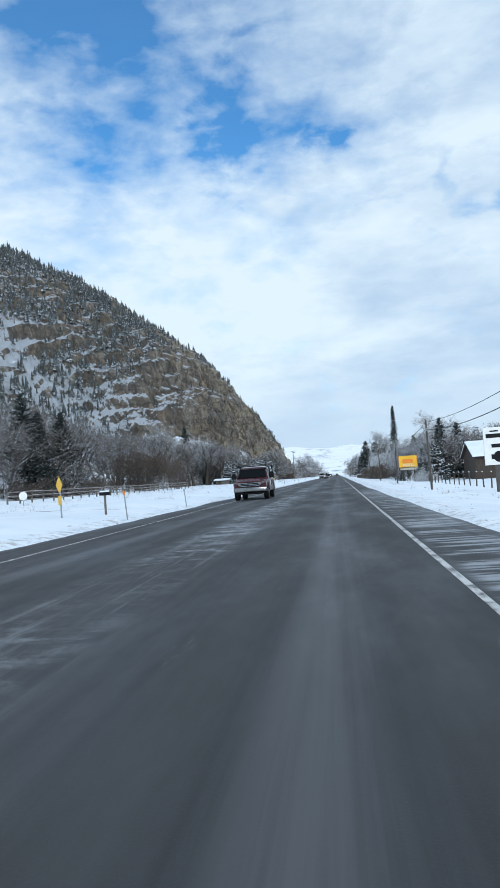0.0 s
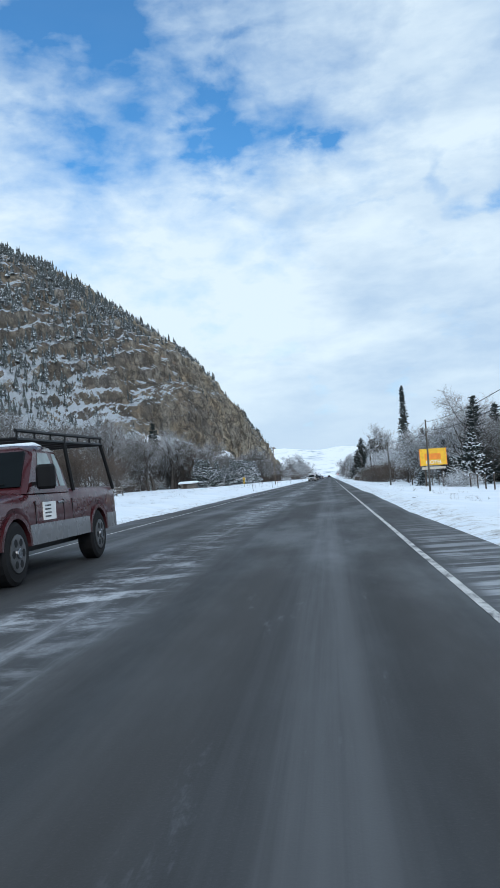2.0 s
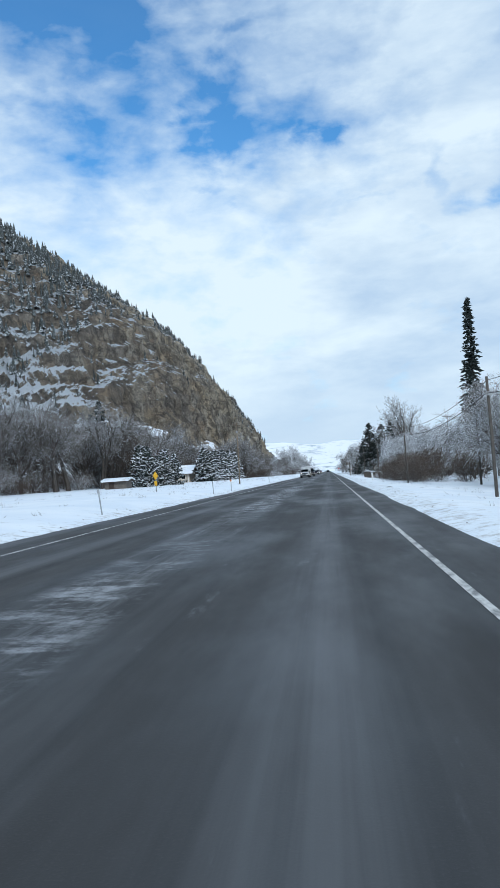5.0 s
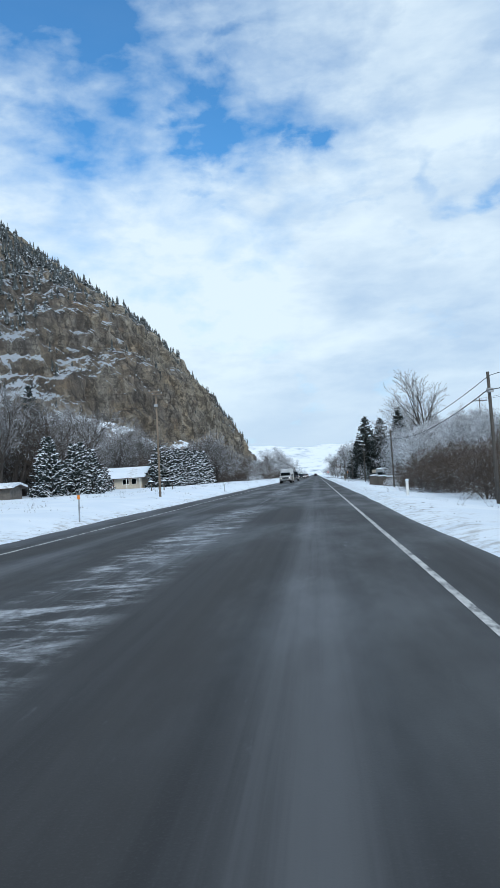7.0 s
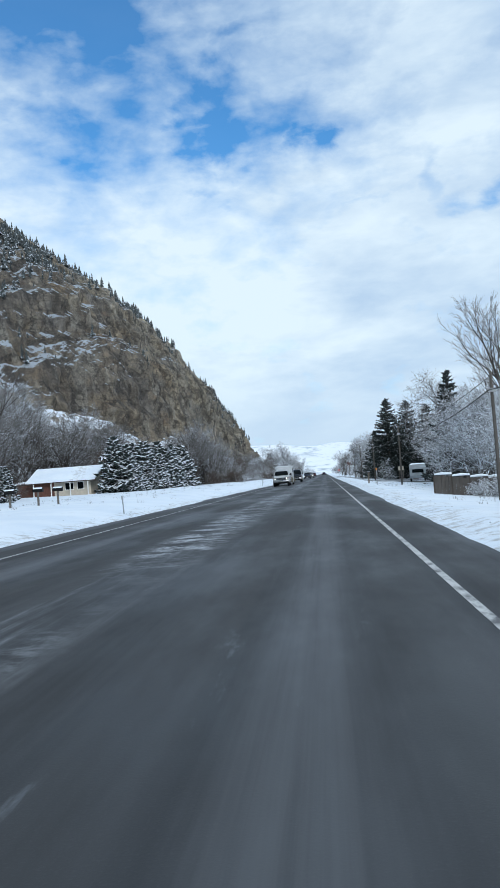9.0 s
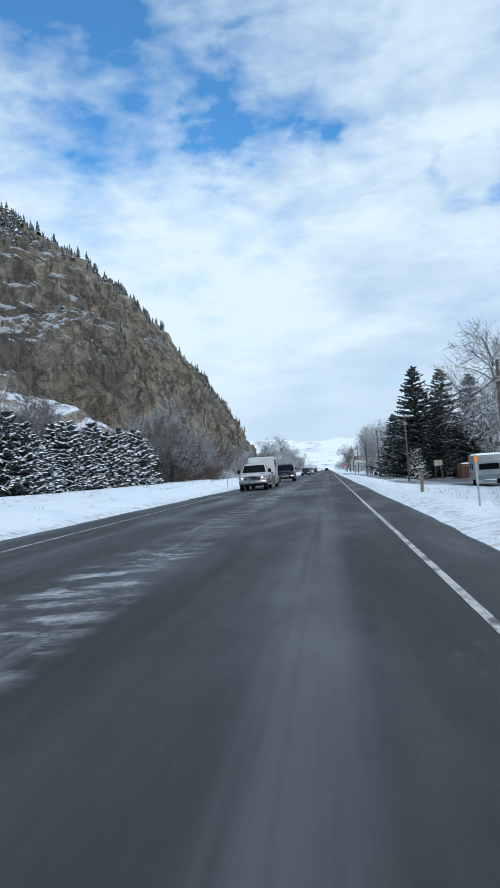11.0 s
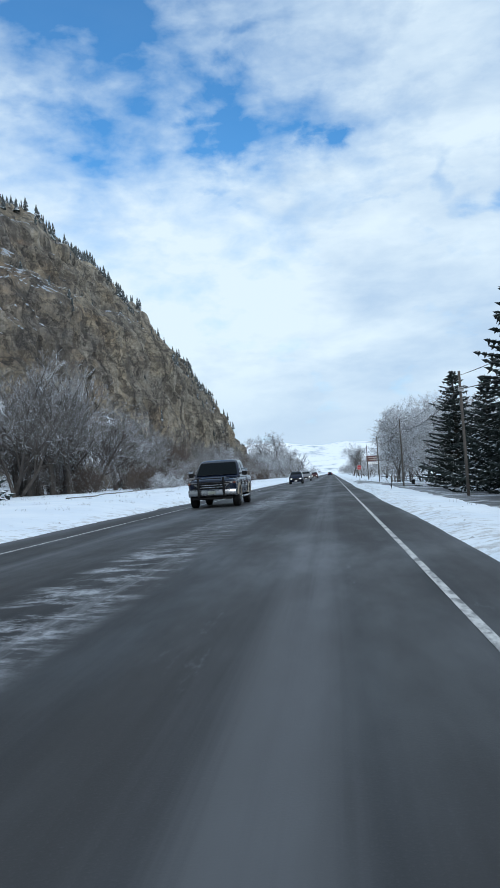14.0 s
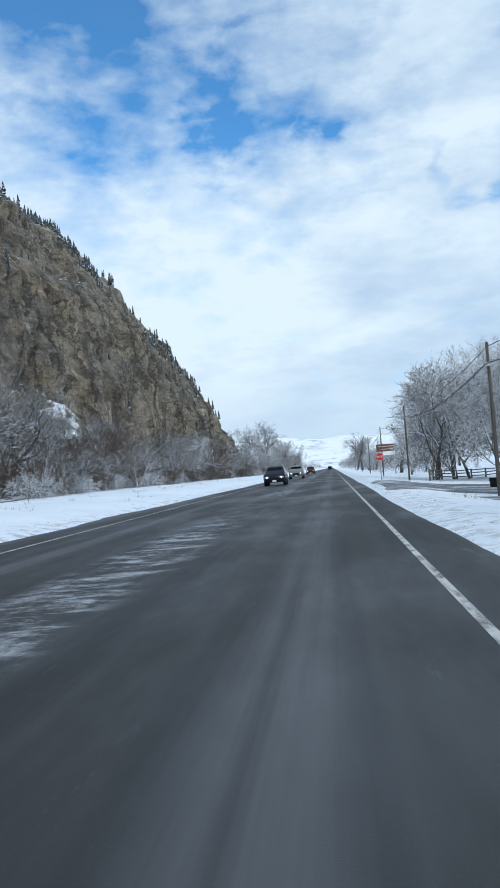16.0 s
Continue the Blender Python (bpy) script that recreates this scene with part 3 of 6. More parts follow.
def far_hills():
    s = Shape()
    xs, ys = spaced([(-2400, 2400, 40)]), [2300, 2500, 2800, 3200, 3600, 4000]
    hs = [0, 22, 52, 88, 120, 134]
    for j, y in enumerate(ys):
        for x in xs:
            z = hs[j] * (1.0 + 0.30 * noise.fractal((x * 0.0022, y * 0.0014, 5.0), 0.9, 2.0, 6)) - (4 if j == 0 else 0)
            s.v.append((x, y, z))
    n = len(xs)
    s.f = [(j * n + i, j * n + i + 1, (j + 1) * n + i + 1, (j + 1) * n + i) for j in range(len(ys) - 1) for i in range(n - 1)]
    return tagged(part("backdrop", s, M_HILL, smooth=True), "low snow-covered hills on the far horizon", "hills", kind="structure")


build_ground()
build_road()
build_mountain()
far_hills()


# ---- trees ----
def conifer_shapes(h, r, seed, whorl=0.34, gap=0.0, lean=0.85, tuft=1.0, dens=1.0, blades=False):
    """Trunk and crown of a spruce: drooping branches, each a chain of flat needle tufts."""
    rng = random.Random(seed)
    trunk, crown = Shape(), Shape()
    trunk.tube([(0, 0, -0.4), (0.02, 0, h * 0.5), (0, 0, h * 0.97)], [r * 0.065, r * 0.045, 0.01], 6)
    z = h * 0.04 + gap
    bulge = [rng.uniform(0.75, 1.12) for _ in range(9)]
    while z < h * 0.985:
        k = 1 - z / h
        n = max(5, int((6 + 9 * k) * dens))
        for i in range(n):
            a = rng.uniform(0, 6.283)
            side_k = bulge[int(a / 6.284 * 9)] * rng.uniform(0.55, 1.12)
            zz0 = z + rng.uniform(-0.5, 0.5) * whorl * 1.6
            rr = (r * (max(0.0, 1 - zz0 / h) ** lean) + 0.10) * side_k
            m = max(2, int(rr / (0.27 * tuft)))
            for q in range(m):
                f = (q + 0.8) / m
                rad = rr * f
                zz = zz0 - rr * 0.34 * f * f + rr * 0.06 * f + rng.uniform(-0.08, 0.08)
                side = rng.uniform(-0.20, 0.20)
                c = Vector((math.cos(a + side) * rad, math.sin(a + side) * rad, zz))
                L, W = rng.uniform(0.18, 0.42) * tuft, rng.uniform(0.10, 0.22) * (1.25 - 0.6 * f) * tuft
                out = Vector((math.cos(a + side * 2), math.sin(a + side * 2), rng.uniform(-0.55, 0.05))).normalized()
                sd = Vector((-math.sin(a), math.cos(a), rng.uniform(-0.5, 0.5))).normalized()
                t = rng.uniform(0.05, 0.12) * tuft
                if blades:
                    W *= 0.62
                    for sg in (-1, 1):
                        tip = c + (out + sd * sg * rng.uniform(0.3, 0.9) + Vector((0, 0, rng.uniform(-0.3, 0.2)))).normalized() * L * 1.25
                        crown.spike(c - out * L * 0.3, tip, W * 0.34)
                u = out.cross(sd)
                u = u if u.z > 0 else -u
                crown.add([c - out * L * 0.6, c + sd * W, c + out * L, c - sd * W, c + u * t, c - u * t * 1.8],
                          [(0, 3, 4), (3, 2, 4), (2, 1, 4), (1, 0, 4), (3, 0, 5), (2, 3, 5), (1, 2, 5), (0, 1, 5)])
        z += whorl * (0.5 + 0.6 * k) * rng.uniform(0.8, 1.2)
    crown.tube([(0, 0, h * 0.9), (0, 0, h * 1.0)], [0.05, 0.01], 4)
    return trunk, crown


def bough_spruce_shapes(h, r, seed, lean=0.62, clump=1.0):
    """Trunk and crown of an old spruce: whorls of separate long boughs with hanging needle sprays."""
    rng = random.Random(seed)
    trunk, crown = Shape(), Shape()
    trunk.tube([(0, 0, -0.4), (0.03, 0, h * 0.5), (0, 0, h * 0.97)], [r * 0.07, r * 0.05, 0.012], 6)

    def spray(c, out, length, w, thick):
        w, thick, length = w * clump, thick * clump, length * (0.6 + 0.4 * clump)
        sd = out.cross(Vector((rng.uniform(-0.3, 0.3), rng.uniform(-0.3, 0.3), 1))).normalized()
        u = out.cross(sd)
        u = u if u.z > 0 else -u
        crown.add([c - out * length * 0.25, c + out * length * 0.3 + sd * w, c + out * length, c + out * length * 0.3 - sd * w, c + out * length * 0.3 + u * thick, c + out * length * 0.25 - u * thick * 2.2],
                  [(0, 3, 4), (3, 2, 4), (2, 1, 4), (1, 0, 4), (3, 0, 5), (2, 3, 5), (1, 2, 5), (0, 1, 5)])

    z = h * 0.03
    while z < h * 0.99:
        k = 1 - z / h
        reach = (r * k ** lean + 0.07) * rng.uniform(0.82, 1.08)
        n = 5 + int(5 * k) + rng.randint(0, 2)
        a0 = rng.uniform(0, 6.28)
        for i in range(n):
            a = a0 + 6.283 * i / n + rng.uniform(-0.35, 0.35)
            rr = reach * rng.choice((0.62, 0.8, 0.9, 1.0, 1.0, 1.12)) * rng.uniform(0.9, 1.08)
            zb = z + rng.uniform(-0.22, 0.22)
            sag, tip_up = rng.uniform(0.10, 0.30) * (0.3 + 0.7 * k), rng.uniform(0.02, 0.22)
            steps = max(3, int(rr / (0.24 * clump)))
            bend = rng.uniform(-0.16, 0.16)
            for q in range(steps):
                f = (q + 0.7) / steps
                aa = a + bend * f * f
                c = Vector((math.cos(aa) * rr * f, math.sin(aa) * rr * f, zb + rr * (0.12 * f - sag * 1.6 * f + (sag * 0.9 + tip_up) * f * f)))
                fore = Vector((math.cos(aa), math.sin(aa), -sag + tip_up * 2 * f)).normalized()
                across = Vector((-fore.y, fore.x, 0)).normalized()
                fan = 0.16 + 0.50 * math.sin(min(1.0, f * 1.05 + 0.12) * 3.0) * min(1.0, rr / 2.2)
                spray(c, fore, rng.uniform(0.28, 0.42), 0.09, 0.06)
                for sg in (-1, 1):
                    d = (fore * rng.uniform(0.5, 0.9) + across * sg * rng.uniform(0.5, 1.0) + Vector((0, 0, rng.uniform(-0.55, -0.05)))).normalized()
                    spray(c, d, fan * rng.uniform(0.8, 1.25), 0.055 + 0.05 * rng.random(), 0.04)
                if rng.random() < 0.75:
                    d = (fore * 0.35 + across * rng.uniform(-0.6, 0.6) + Vector((0, 0, -0.8))).normalized()
                    spray(c, d, rng.uniform(0.2, 0.5), 0.07, 0.04)
        z += (0.30 + 0.20 * k) * rng.uniform(0.8, 1.25) * clump ** 0.5
    crown.tube([(0, 0, h * 0.93), (0, 0, h)], [0.05, 0.012], 4)
    return trunk, crown


def bare_shapes(h, seed, stems=1, kids=(8, 7, 6, 5), tilt=(0.55, 1.0), rise=0.10, droop=0.0, fine=0.013, bole=0.25, ratio=0.60, stem_lean=0.5, girth=0.02):
    """Limbs, and the fine twigs, of a leafless tree: curving branches that fork at ever smaller sizes."""
    rng = random.Random(seed)
    limb, twigs = Shape(), Shape()

    def grow(p, d, length, r, level):
        segs = (6, 5, 4, 2, 1)[level]
        pts, dirs = [p], []
        for k in range(segs):
            wob = Vector((rng.gauss(0, 1), rng.gauss(0, 1), rng.gauss(0, 0.7))) * (0.10, 0.17, 0.20, 0.24, 0.2)[level]
            d = (d + wob + Vector((0, 0, rise * (1 if level in (1, 2) else 0.3) - (droop * (k + 1) / segs if level > 0 else 0)))).normalized()
            p = p + d * length / segs
            pts.append(p)
            dirs.append(d)
        radii = [max(fine * 0.8, r * (1 - 0.80 * k / segs)) for k in range(segs + 1)]
        if level <= (2 if stems < 4 else 1):
            limb.tube([tuple(q) for q in pts], radii, (7, 5, 3)[level])
        else:
            for k in range(segs):
                twigs.spike(pts[k], pts[k + 1] + dirs[k] * length * 0.12, max(fine * (1.35 if level == 3 else 1.0), radii[k] if level == 2 else 0))
        if level >= 4:
            return
        n = kids[level]
        a0 = rng.uniform(0, 6.28)
        for i in range(n):
            lo = bole if level == 0 else 0.18
            f = lo + (1 - lo) * (i + rng.uniform(0.2, 0.8)) / n
            at = f * segs
            j = min(segs - 1, int(at))
            q = pts[j].lerp(pts[j + 1], at - j)
            dd = dirs[j]
            a = a0 + i * 2.4 + rng.uniform(-0.5, 0.5)
            t = rng.uniform(*tilt) * (1.15 - 0.35 * f)
            side = dd.orthogonal().normalized()
            side = side * math.cos(a) + dd.cross(side) * math.sin(a)
            nd = (dd * math.cos(t) + side * math.sin(t)).normalized()
            grow(q, nd, length * ratio * rng.uniform(0.75, 1.2) * (1.22 - 0.55 * f), radii[j] * rng.uniform(0.45, 0.65), level + 1)

    for k in range(stems):
        lean = Vector((rng.gauss(0, 1) * stem_lean, rng.gauss(0, 1) * stem_lean, 1)) if stems > 1 else Vector((rng.uniform(-0.08, 0.08), rng.uniform(-0.08, 0.08), 1))
        off = 0.035 * h * (stems > 1)
        grow(Vector((rng.gauss(0, off), rng.gauss(0, off), -0.3)), lean.normalized(), h * rng.uniform(0.6, 0.8), h * girth / (stems ** 0.5), 0)
    k = h / max(v[2] for v in twigs.v)
    for s in (limb, twigs):
        s.v = [(x * k, y * k, z * k) for x, y, z in s.v]
    return limb, twigs


def tree_thing(name, label, shapes, mats, parts=("trunk", "crown"), category="tree", group=""):
    t = thing(name, label, category, group)
    for nm, sh, m in zip(parts, shapes, mats):
        part(nm, sh, m, t)
    return t


kinds = {
    "spruce": [tree_thing("spruce_tree", "dark green spruce tree dusted with snow", bough_spruce_shapes(12, 3.5, 11 + i, 0.90), (M_BARK, M_NEEDLE)) for i in range(3)],
    "big_spruce": [tree_thing("tall_spruce_tree", "tall full dark spruce tree with a little snow", bough_spruce_shapes(15, 5.0, 21 + i, 0.78, 1.25), (M_BARK, M_NEEDLE)) for i in range(2)],
    "snow_spruce": [tree_thing("snowy_spruce_tree", "young spruce tree heavily loaded with snow", bough_spruce_shapes(7, 2.7, 31 + i, 0.88, 2.2), (M_BARK, M_NEEDLE_SNOW)) for i in range(3)],
    "narrow": [tree_thing("narrow_spruce_tree", "tall narrow dark spruce tree", conifer_shapes(15, 1.5, 51, 0.24, 5.6, 0.8, 0.72), (M_BARK, M_NEEDLE))],
    "bare": [tree_thing("bare_tree", "leafless grey tree with frost on its twigs", bare_shapes(10, 61 + i, 1 + i % 2, (8, 7, 5, 5), (0.5, 0.9), 0.10, bole=0.28, fine=0.011, girth=0.028), (M_BARK, M_TWIG)) for i in range(4)],
    "tall": [tree_thing("tall_bare_tree", "tall leafless tree with open ascending limbs", bare_shapes(12, 75, 2, (8, 7, 5, 4), (0.32, 0.62), 0.10, fine=0.010, stem_lean=0.10, bole=0.3, ratio=0.52, girth=0.024), (M_BARK, M_TWIG_PALE))],
    "pale": [tree_thing("frosted_tree", "large leafless tree pale with frost", bare_shapes(12, 77 + i, 1, (11, 9, 8, 6), (0.55, 1.05), 0.05, 0.06, fine=0.012, bole=0.25, girth=0.026), (M_BARK, M_TWIG_PALE)) for i in range(2)],
    "white": [tree_thing("snow_laden_tree", "leafless tree with snow-laden white branches", bare_shapes(9, 81 + i, 1 + i % 2, (11, 9, 7, 6), (0.55, 1.05), 0.08, 0.05, fine=0.011, bole=0.18, stem_lean=0.3, girth=0.020), (M_BARK_SNOW, M_TWIG_WHITE)) for i in range(3)],
    "willow": [tree_thing("brown_willow", "many-stemmed leafless brown willow", bare_shapes(8, 101 + i, 6, (6, 5, 4, 3), (0.35, 0.8), 0.10, bole=0.15, stem_lean=0.35), (M_BARK, M_TWIG_BARE)) for i in range(2)],
    "thicket": [tree_thing("frosted_thicket", "tangled leafless thicket grey with frost", bare_shapes(6, 111 + i, 6, (6, 5, 4, 3), (0.5, 1.1), 0.05, 0.04, fine=0.011, bole=0.08, stem_lean=0.7), (M_BARK_SNOW, M_TWIG), ("stem", "twig_mass"), "bush") for i in range(3)],
    "bush": [tree_thing("frosted_bush", "frosted leafless roadside bush", bare_shapes(2.6, 121 + i, 9, (6, 5, 4, 2), (0.5, 1.1), 0.03, 0.06, fine=0.009, bole=0.05, stem_lean=0.9), (M_BARK_SNOW, M_TWIG_WHITE), ("stem", "twig_mass"), "bush") for i in range(2)],
    "brown_bush": [tree_thing("brown_bush", "dense leafless brown bush", bare_shapes(3.4, 131 + i, 10, (7, 5, 4, 2), (0.4, 1.0), 0.05, 0.03, fine=0.008, bole=0.05, stem_lean=0.7), (M_BARK, M_TWIG_BARE), ("stem", "twig_mass"), "bush") for i in range(2)],
}
used = set()


def plant(kind, x, y, size=1.0, wide=None, turn=None, which=None, z=None):
    rng = random.Random(int(x * 71 + y * 37))
    k = rng.randrange(len(kinds[kind])) if which is None else which
    proto = kinds[kind][k]
    m = place(x, y, z, rng.uniform(0, 360) if turn is None else turn, size, wide)
    if (kind, k) not in used:
        used.add((kind, k))
        proto.matrix_basis = m
        return proto
    ob = copy_thing(proto, Matrix())
    ob.matrix_basis = m
    return ob

# left side: the belt of trees below the cliff
rng = random.Random(7)


def scatter(n, y0, y1, near, far, kinds_, weights, lo, hi, power=1.0):
    """Plant n trees between two lines, each given as x at y0 and x at y1."""
    for i in range(n):
        y = rng.uniform(y0, y1)
        f = (y - y0) / (y1 - y0)
        a, b = near[0] + (near[1] - near[0]) * f, far[0] + (far[1] - far[0]) * f
        plant(rng.choices(kinds_, weights)[0], a + (b - a) * rng.random() ** power, y, rng.uniform(lo, hi))


scatter(110, 95, 300, (-44, -50), (-98, -95), ["bare", "willow", "white", "spruce"], [10, 1.2, 0.6, 0.5], 1.1, 1.6, 1.5)
scatter(30, 165, 222, (-37, -37), (-52, -50), ["bare", "tall"], [8, 1], 1.05, 1.45)
scatter(34, 222, 262, (-30, -36), (-44, -52), ["bare", "tall", "willow"], [8, 1, 2], 1.0, 1.35)
scatter(34, 290, 338, (-36, -33), (-62, -58), ["bare", "tall", "willow"], [8, 1.5, 2], 1.05, 1.35)
scatter(16, 284, 332, (-44, -41), (-60, -58), ["bare", "pale"], [4, 1], 1.3, 1.6)
scatter(14, 337, 353, (-27, -27), (-37, -37), ["bare", "tall"], [3, 1], 1.0, 1.3)
scatter(66, 338, 420, (-27, -26), (-60, -50), ["bare", "willow", "thicket", "brown_bush"], [8, 1.5, 1, 1.5], 0.95, 1.3)
scatter(50, 420, 540, (-25, -23), (-46, -34), ["bare", "willow", "thicket"], [6, 1, 4], 0.8, 1.15)
scatter(60, 345, 440, (-22, -19), (-30, -26), ["thicket", "willow", "brown_bush"], [4, 2, 6], 0.6, 1.1)
scatter(44, 345, 560, (-19, -13.5), (-21, -15.5), ["brown_bush", "bush"], [3, 2], 0.45, 0.85)
scatter(80, 430, 600, (-16, -15), (-26, -24), ["thicket", "white", "bush", "brown_bush"], [7, 2, 2, 1.5], 0.6, 1.05)
scatter(90, 90, 300, (-38, -42), (-50, -56), ["bush", "brown_bush", "thicket"], [1, 2.5, 1], 0.6, 1.1)
scatter(9, 122, 146, (-25, -27), (-36, -38), ["willow", "bare"], [3, 1], 0.75, 1.05)
for i in range(9):
    plant("spruce", -43.5 + rng.uniform(-3, 3), 107 + i * 2.4 + rng.uniform(-1.5, 1.5), rng.uniform(0.95, 1.3))
for x, y, s in ((-27, 209, 0.85), (-25.2, 211, 0.75), (-23.6, 212, 0.68), (-29, 214, 0.9), (-26, 216, 0.8), (-31, 219, 0.95)):
    plant("snow_spruce", x, y, s)
for x, y, s in ((-31, 228, 0.72), (-29.5, 225, 0.6), (-32.5, 232, 0.75), (-31.2, 236, 0.62), (-30, 240, 0.5), (-28.5, 222, 0.7)):
    plant("snow_spruce", x, y, s, s * 1.25)
for i in range(16):
    y = 279 + i * 2.85
    for row in range(2):
        plant("snow_spruce", -27.2 - row * 2.9 + rng.uniform(-1.6, 0.9), y + rng.uniform(-1.3, 1.3), *rng.choice(((0.65, 0.95), (0.85, 1.15), (1.0, 1.3), (1.12, 1.35), (0.8, 1.25))))
for x, y, s in ((-20.7, 551, 1.5), (-25.5, 558, 1.4), (-17.5, 600, 1.1), (-22, 640, 1.25)):
    plant("pale", x, y, s)
scatter(46, 600, 820, (-16, -18), (-38, -44), ["bare", "white", "thicket"], [3, 1, 2], 0.8, 1.2)

# right side
plant("narrow", 11.7, 156, 0.99)
for x, y, s in ((11.6, 308, 0.95), (15.0, 308, 0.92), (18.2, 306, 0.85), (13.0, 301, 0.60), (10.8, 332, 0.66), (13.8, 334, 0.64), (17.5, 328, 0.72)):
    plant("big_spruce", x, y, s, s * 1.12)
for x, y, s in ((10.4, 298, 0.5), (9.0, 314, 0.5), (8.6, 286, 0.42)):
    plant("snow_spruce", x, y, s)
for x, y, s in ((17.0, 129, 0.85), (20.5, 134, 0.8), (15.6, 145, 0.5)):
    plant("spruce", x, y, s)
for x, y, s in ((9.7, 121, 0.34), (12.9, 120.5, 0.42), (15.4, 123, 0.8)):
    plant("snow_spruce", x, y, s)
for x, y, s in ((11.2, 114, 0.6), (12.6, 113, 0.75), (13.6, 116, 0.6)):
    plant("bush", x, y, s)
plant("tall", 13.7, 224, 1.18)
plant("white", 12.9, 153.5, 0.98)
for x, y, s in ((6.7, 204.6, 0.33), (7.6, 204.0, 0.42), (8.6, 203.8, 0.55)):
    plant("bush", x, y, s)
for x, y, s in ((8.3, 203.0, 0.45), (9.3, 203.0, 0.7)):
    plant("brown_bush", x, y, s)
plant("spruce", 12.4, 246, 0.93)
for x, y, s in ((12.2, 236, 0.92), (12.2, 227, 0.9), (13.4, 250, 0.9), (10.8, 214, 0.8), (9.8, 209, 0.62)):
    plant("white", x, y, s)
plant("bare", 13.6, 152, 0.85, which=2)
plant("pale", 17.0, 290, 1.45, which=0)
for x, y, s in ((8.0, 169, 0.9), (9.4, 172, 1.1), (7.9, 178, 0.9), (8.4, 181, 1.0), (9.6, 184, 1.1), (11, 176, 1.2), (13, 170, 1.1), (8.6, 188, 0.8), (10.6, 190, 0.9), (7.3, 183.5, 0.85), (8.0, 186, 1.0)):
    plant("brown_bush", x, y, s)
for x, y, s in ((9.2, 372, 1.2), (11.6, 376, 1.4), (14.8, 370, 1.4), (18.2, 366, 1.3), (10.9, 384, 1.25), (13.9, 364, 1.2), (21, 374, 1.4), (16.5, 380, 1.4), (12.6, 208, 0.85), (15, 213, 0.95), (14.8, 199, 0.8), (12.2, 238, 0.8), (15.5, 244, 0.9), (16, 276, 1.0), (12.2, 217, 0.8), (14.2, 220, 0.9), (16.3, 224, 0.95), (11.6, 229, 0.75), (17.8, 217, 1.0), (13.4, 232, 0.85)):
    plant("white", x, y, s)
for x, y, s in ((7.8, 560, 1.3), (10.5, 570, 1.2), (13, 552, 1.1)):
    plant("bare", x, y, s)
scatter(24, 122, 152, (15, 17), (34, 38), ["bare", "pale", "white", "willow"], [4, 3, 3, 0.6], 0.8, 1.05, 1.3)
scatter(30, 152, 195, (15.5, 16), (36, 40), ["bare", "pale", "white"], [1.5, 1, 6], 0.7, 0.95, 1.2)
scatter(52, 195, 300, (15.5, 18), (42, 46), ["bare", "pale", "white", "spruce"], [2, 2, 6, 0.7], 0.72, 1.0, 1.4)
scatter(26, 300, 360, (19, 20), (46, 48), ["bare", "white", "spruce"], [3, 4, 1], 0.8, 1.1)
scatter(50, 392, 780, (11, 11), (34, 36), ["white", "bare", "thicket"], [3, 3, 2], 0.7, 1.1, 1.4)

# ---- the woods on the mountain ----
def cliff_woods():
    rng = random.Random(3)
    s = Shape()
    made = 0
    while made < 6000:
        y, d = rng.uniform(325, 596), rng.uniform(3, 190)
        steep = (rock_height(d + 1.5, y) - rock_height(max(0, d - 1.5), y)) / 3
        keep = 1.0 if steep < 1.1 else 0.10 if steep < 2.2 else 0.03
        if d < 26:
            keep *= 0.5 if y < 420 else 0.12
        if y > 556:
            keep = max(keep, 0.8)
        if y > 535:
            keep = max(keep, 0.25)
        clump = noise.noise((d * 0.05, y * 0.03, 8.0)) + 0.35
        if y < 420 and d < 55:
            clump -= 0.25
        if rng.random() > keep * (0.25 + max(0, clump) * 1.3):
            continue
        if 430 < y < 552 and 22 < d < 110 and rng.random() < (0.62 if d < 50 or y > 485 else 0.1):
            continue
        p = mountain_point(d, y)
        h = (0.62 if y > 480 else 0.84) * (3.2 + 6.0 * rng.random() ** 1.3) * (1.05 if d > 40 else 0.7) * (1.2 if y < 430 and d < 60 else 1.0)
        r = h * rng.uniform(0.15, 0.24)
        a0 = rng.uniform(0, 6.28)
        for tier in range(4):
            zb, zt = h * (0.10 + 0.21 * tier), h * min(1.0, 0.46 + 0.21 * tier)
            rr = r * (1 - 0.22 * tier)
            n = 6
            ring = []
            for i in range(n):
                q = rr * rng.uniform(0.5, 1.3)
                ring.append((p.x + math.cos(a0 + tier + i * 6.283 / n) * q, p.y + math.sin(a0 + tier + i * 6.283 / n) * q, p.z + zb + rng.uniform(-0.1, 0.1) * h * 0.5))
            s.add(ring + [(p.x, p.y, p.z + zt)], [(i, (i + 1) % n, n) for i in range(n)])
        s.add([(p.x - 0.1, p.y, p.z - 1), (p.x + 0.1, p.y, p.z - 1), (p.x, p.y + 0.1, p.z - 1), (p.x, p.y, p.z + h * 0.5)], [(0, 1, 3), (1, 2, 3), (2, 0, 3)])
        made += 1
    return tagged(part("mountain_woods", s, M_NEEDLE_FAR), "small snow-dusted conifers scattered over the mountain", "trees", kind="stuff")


cliff_woods()


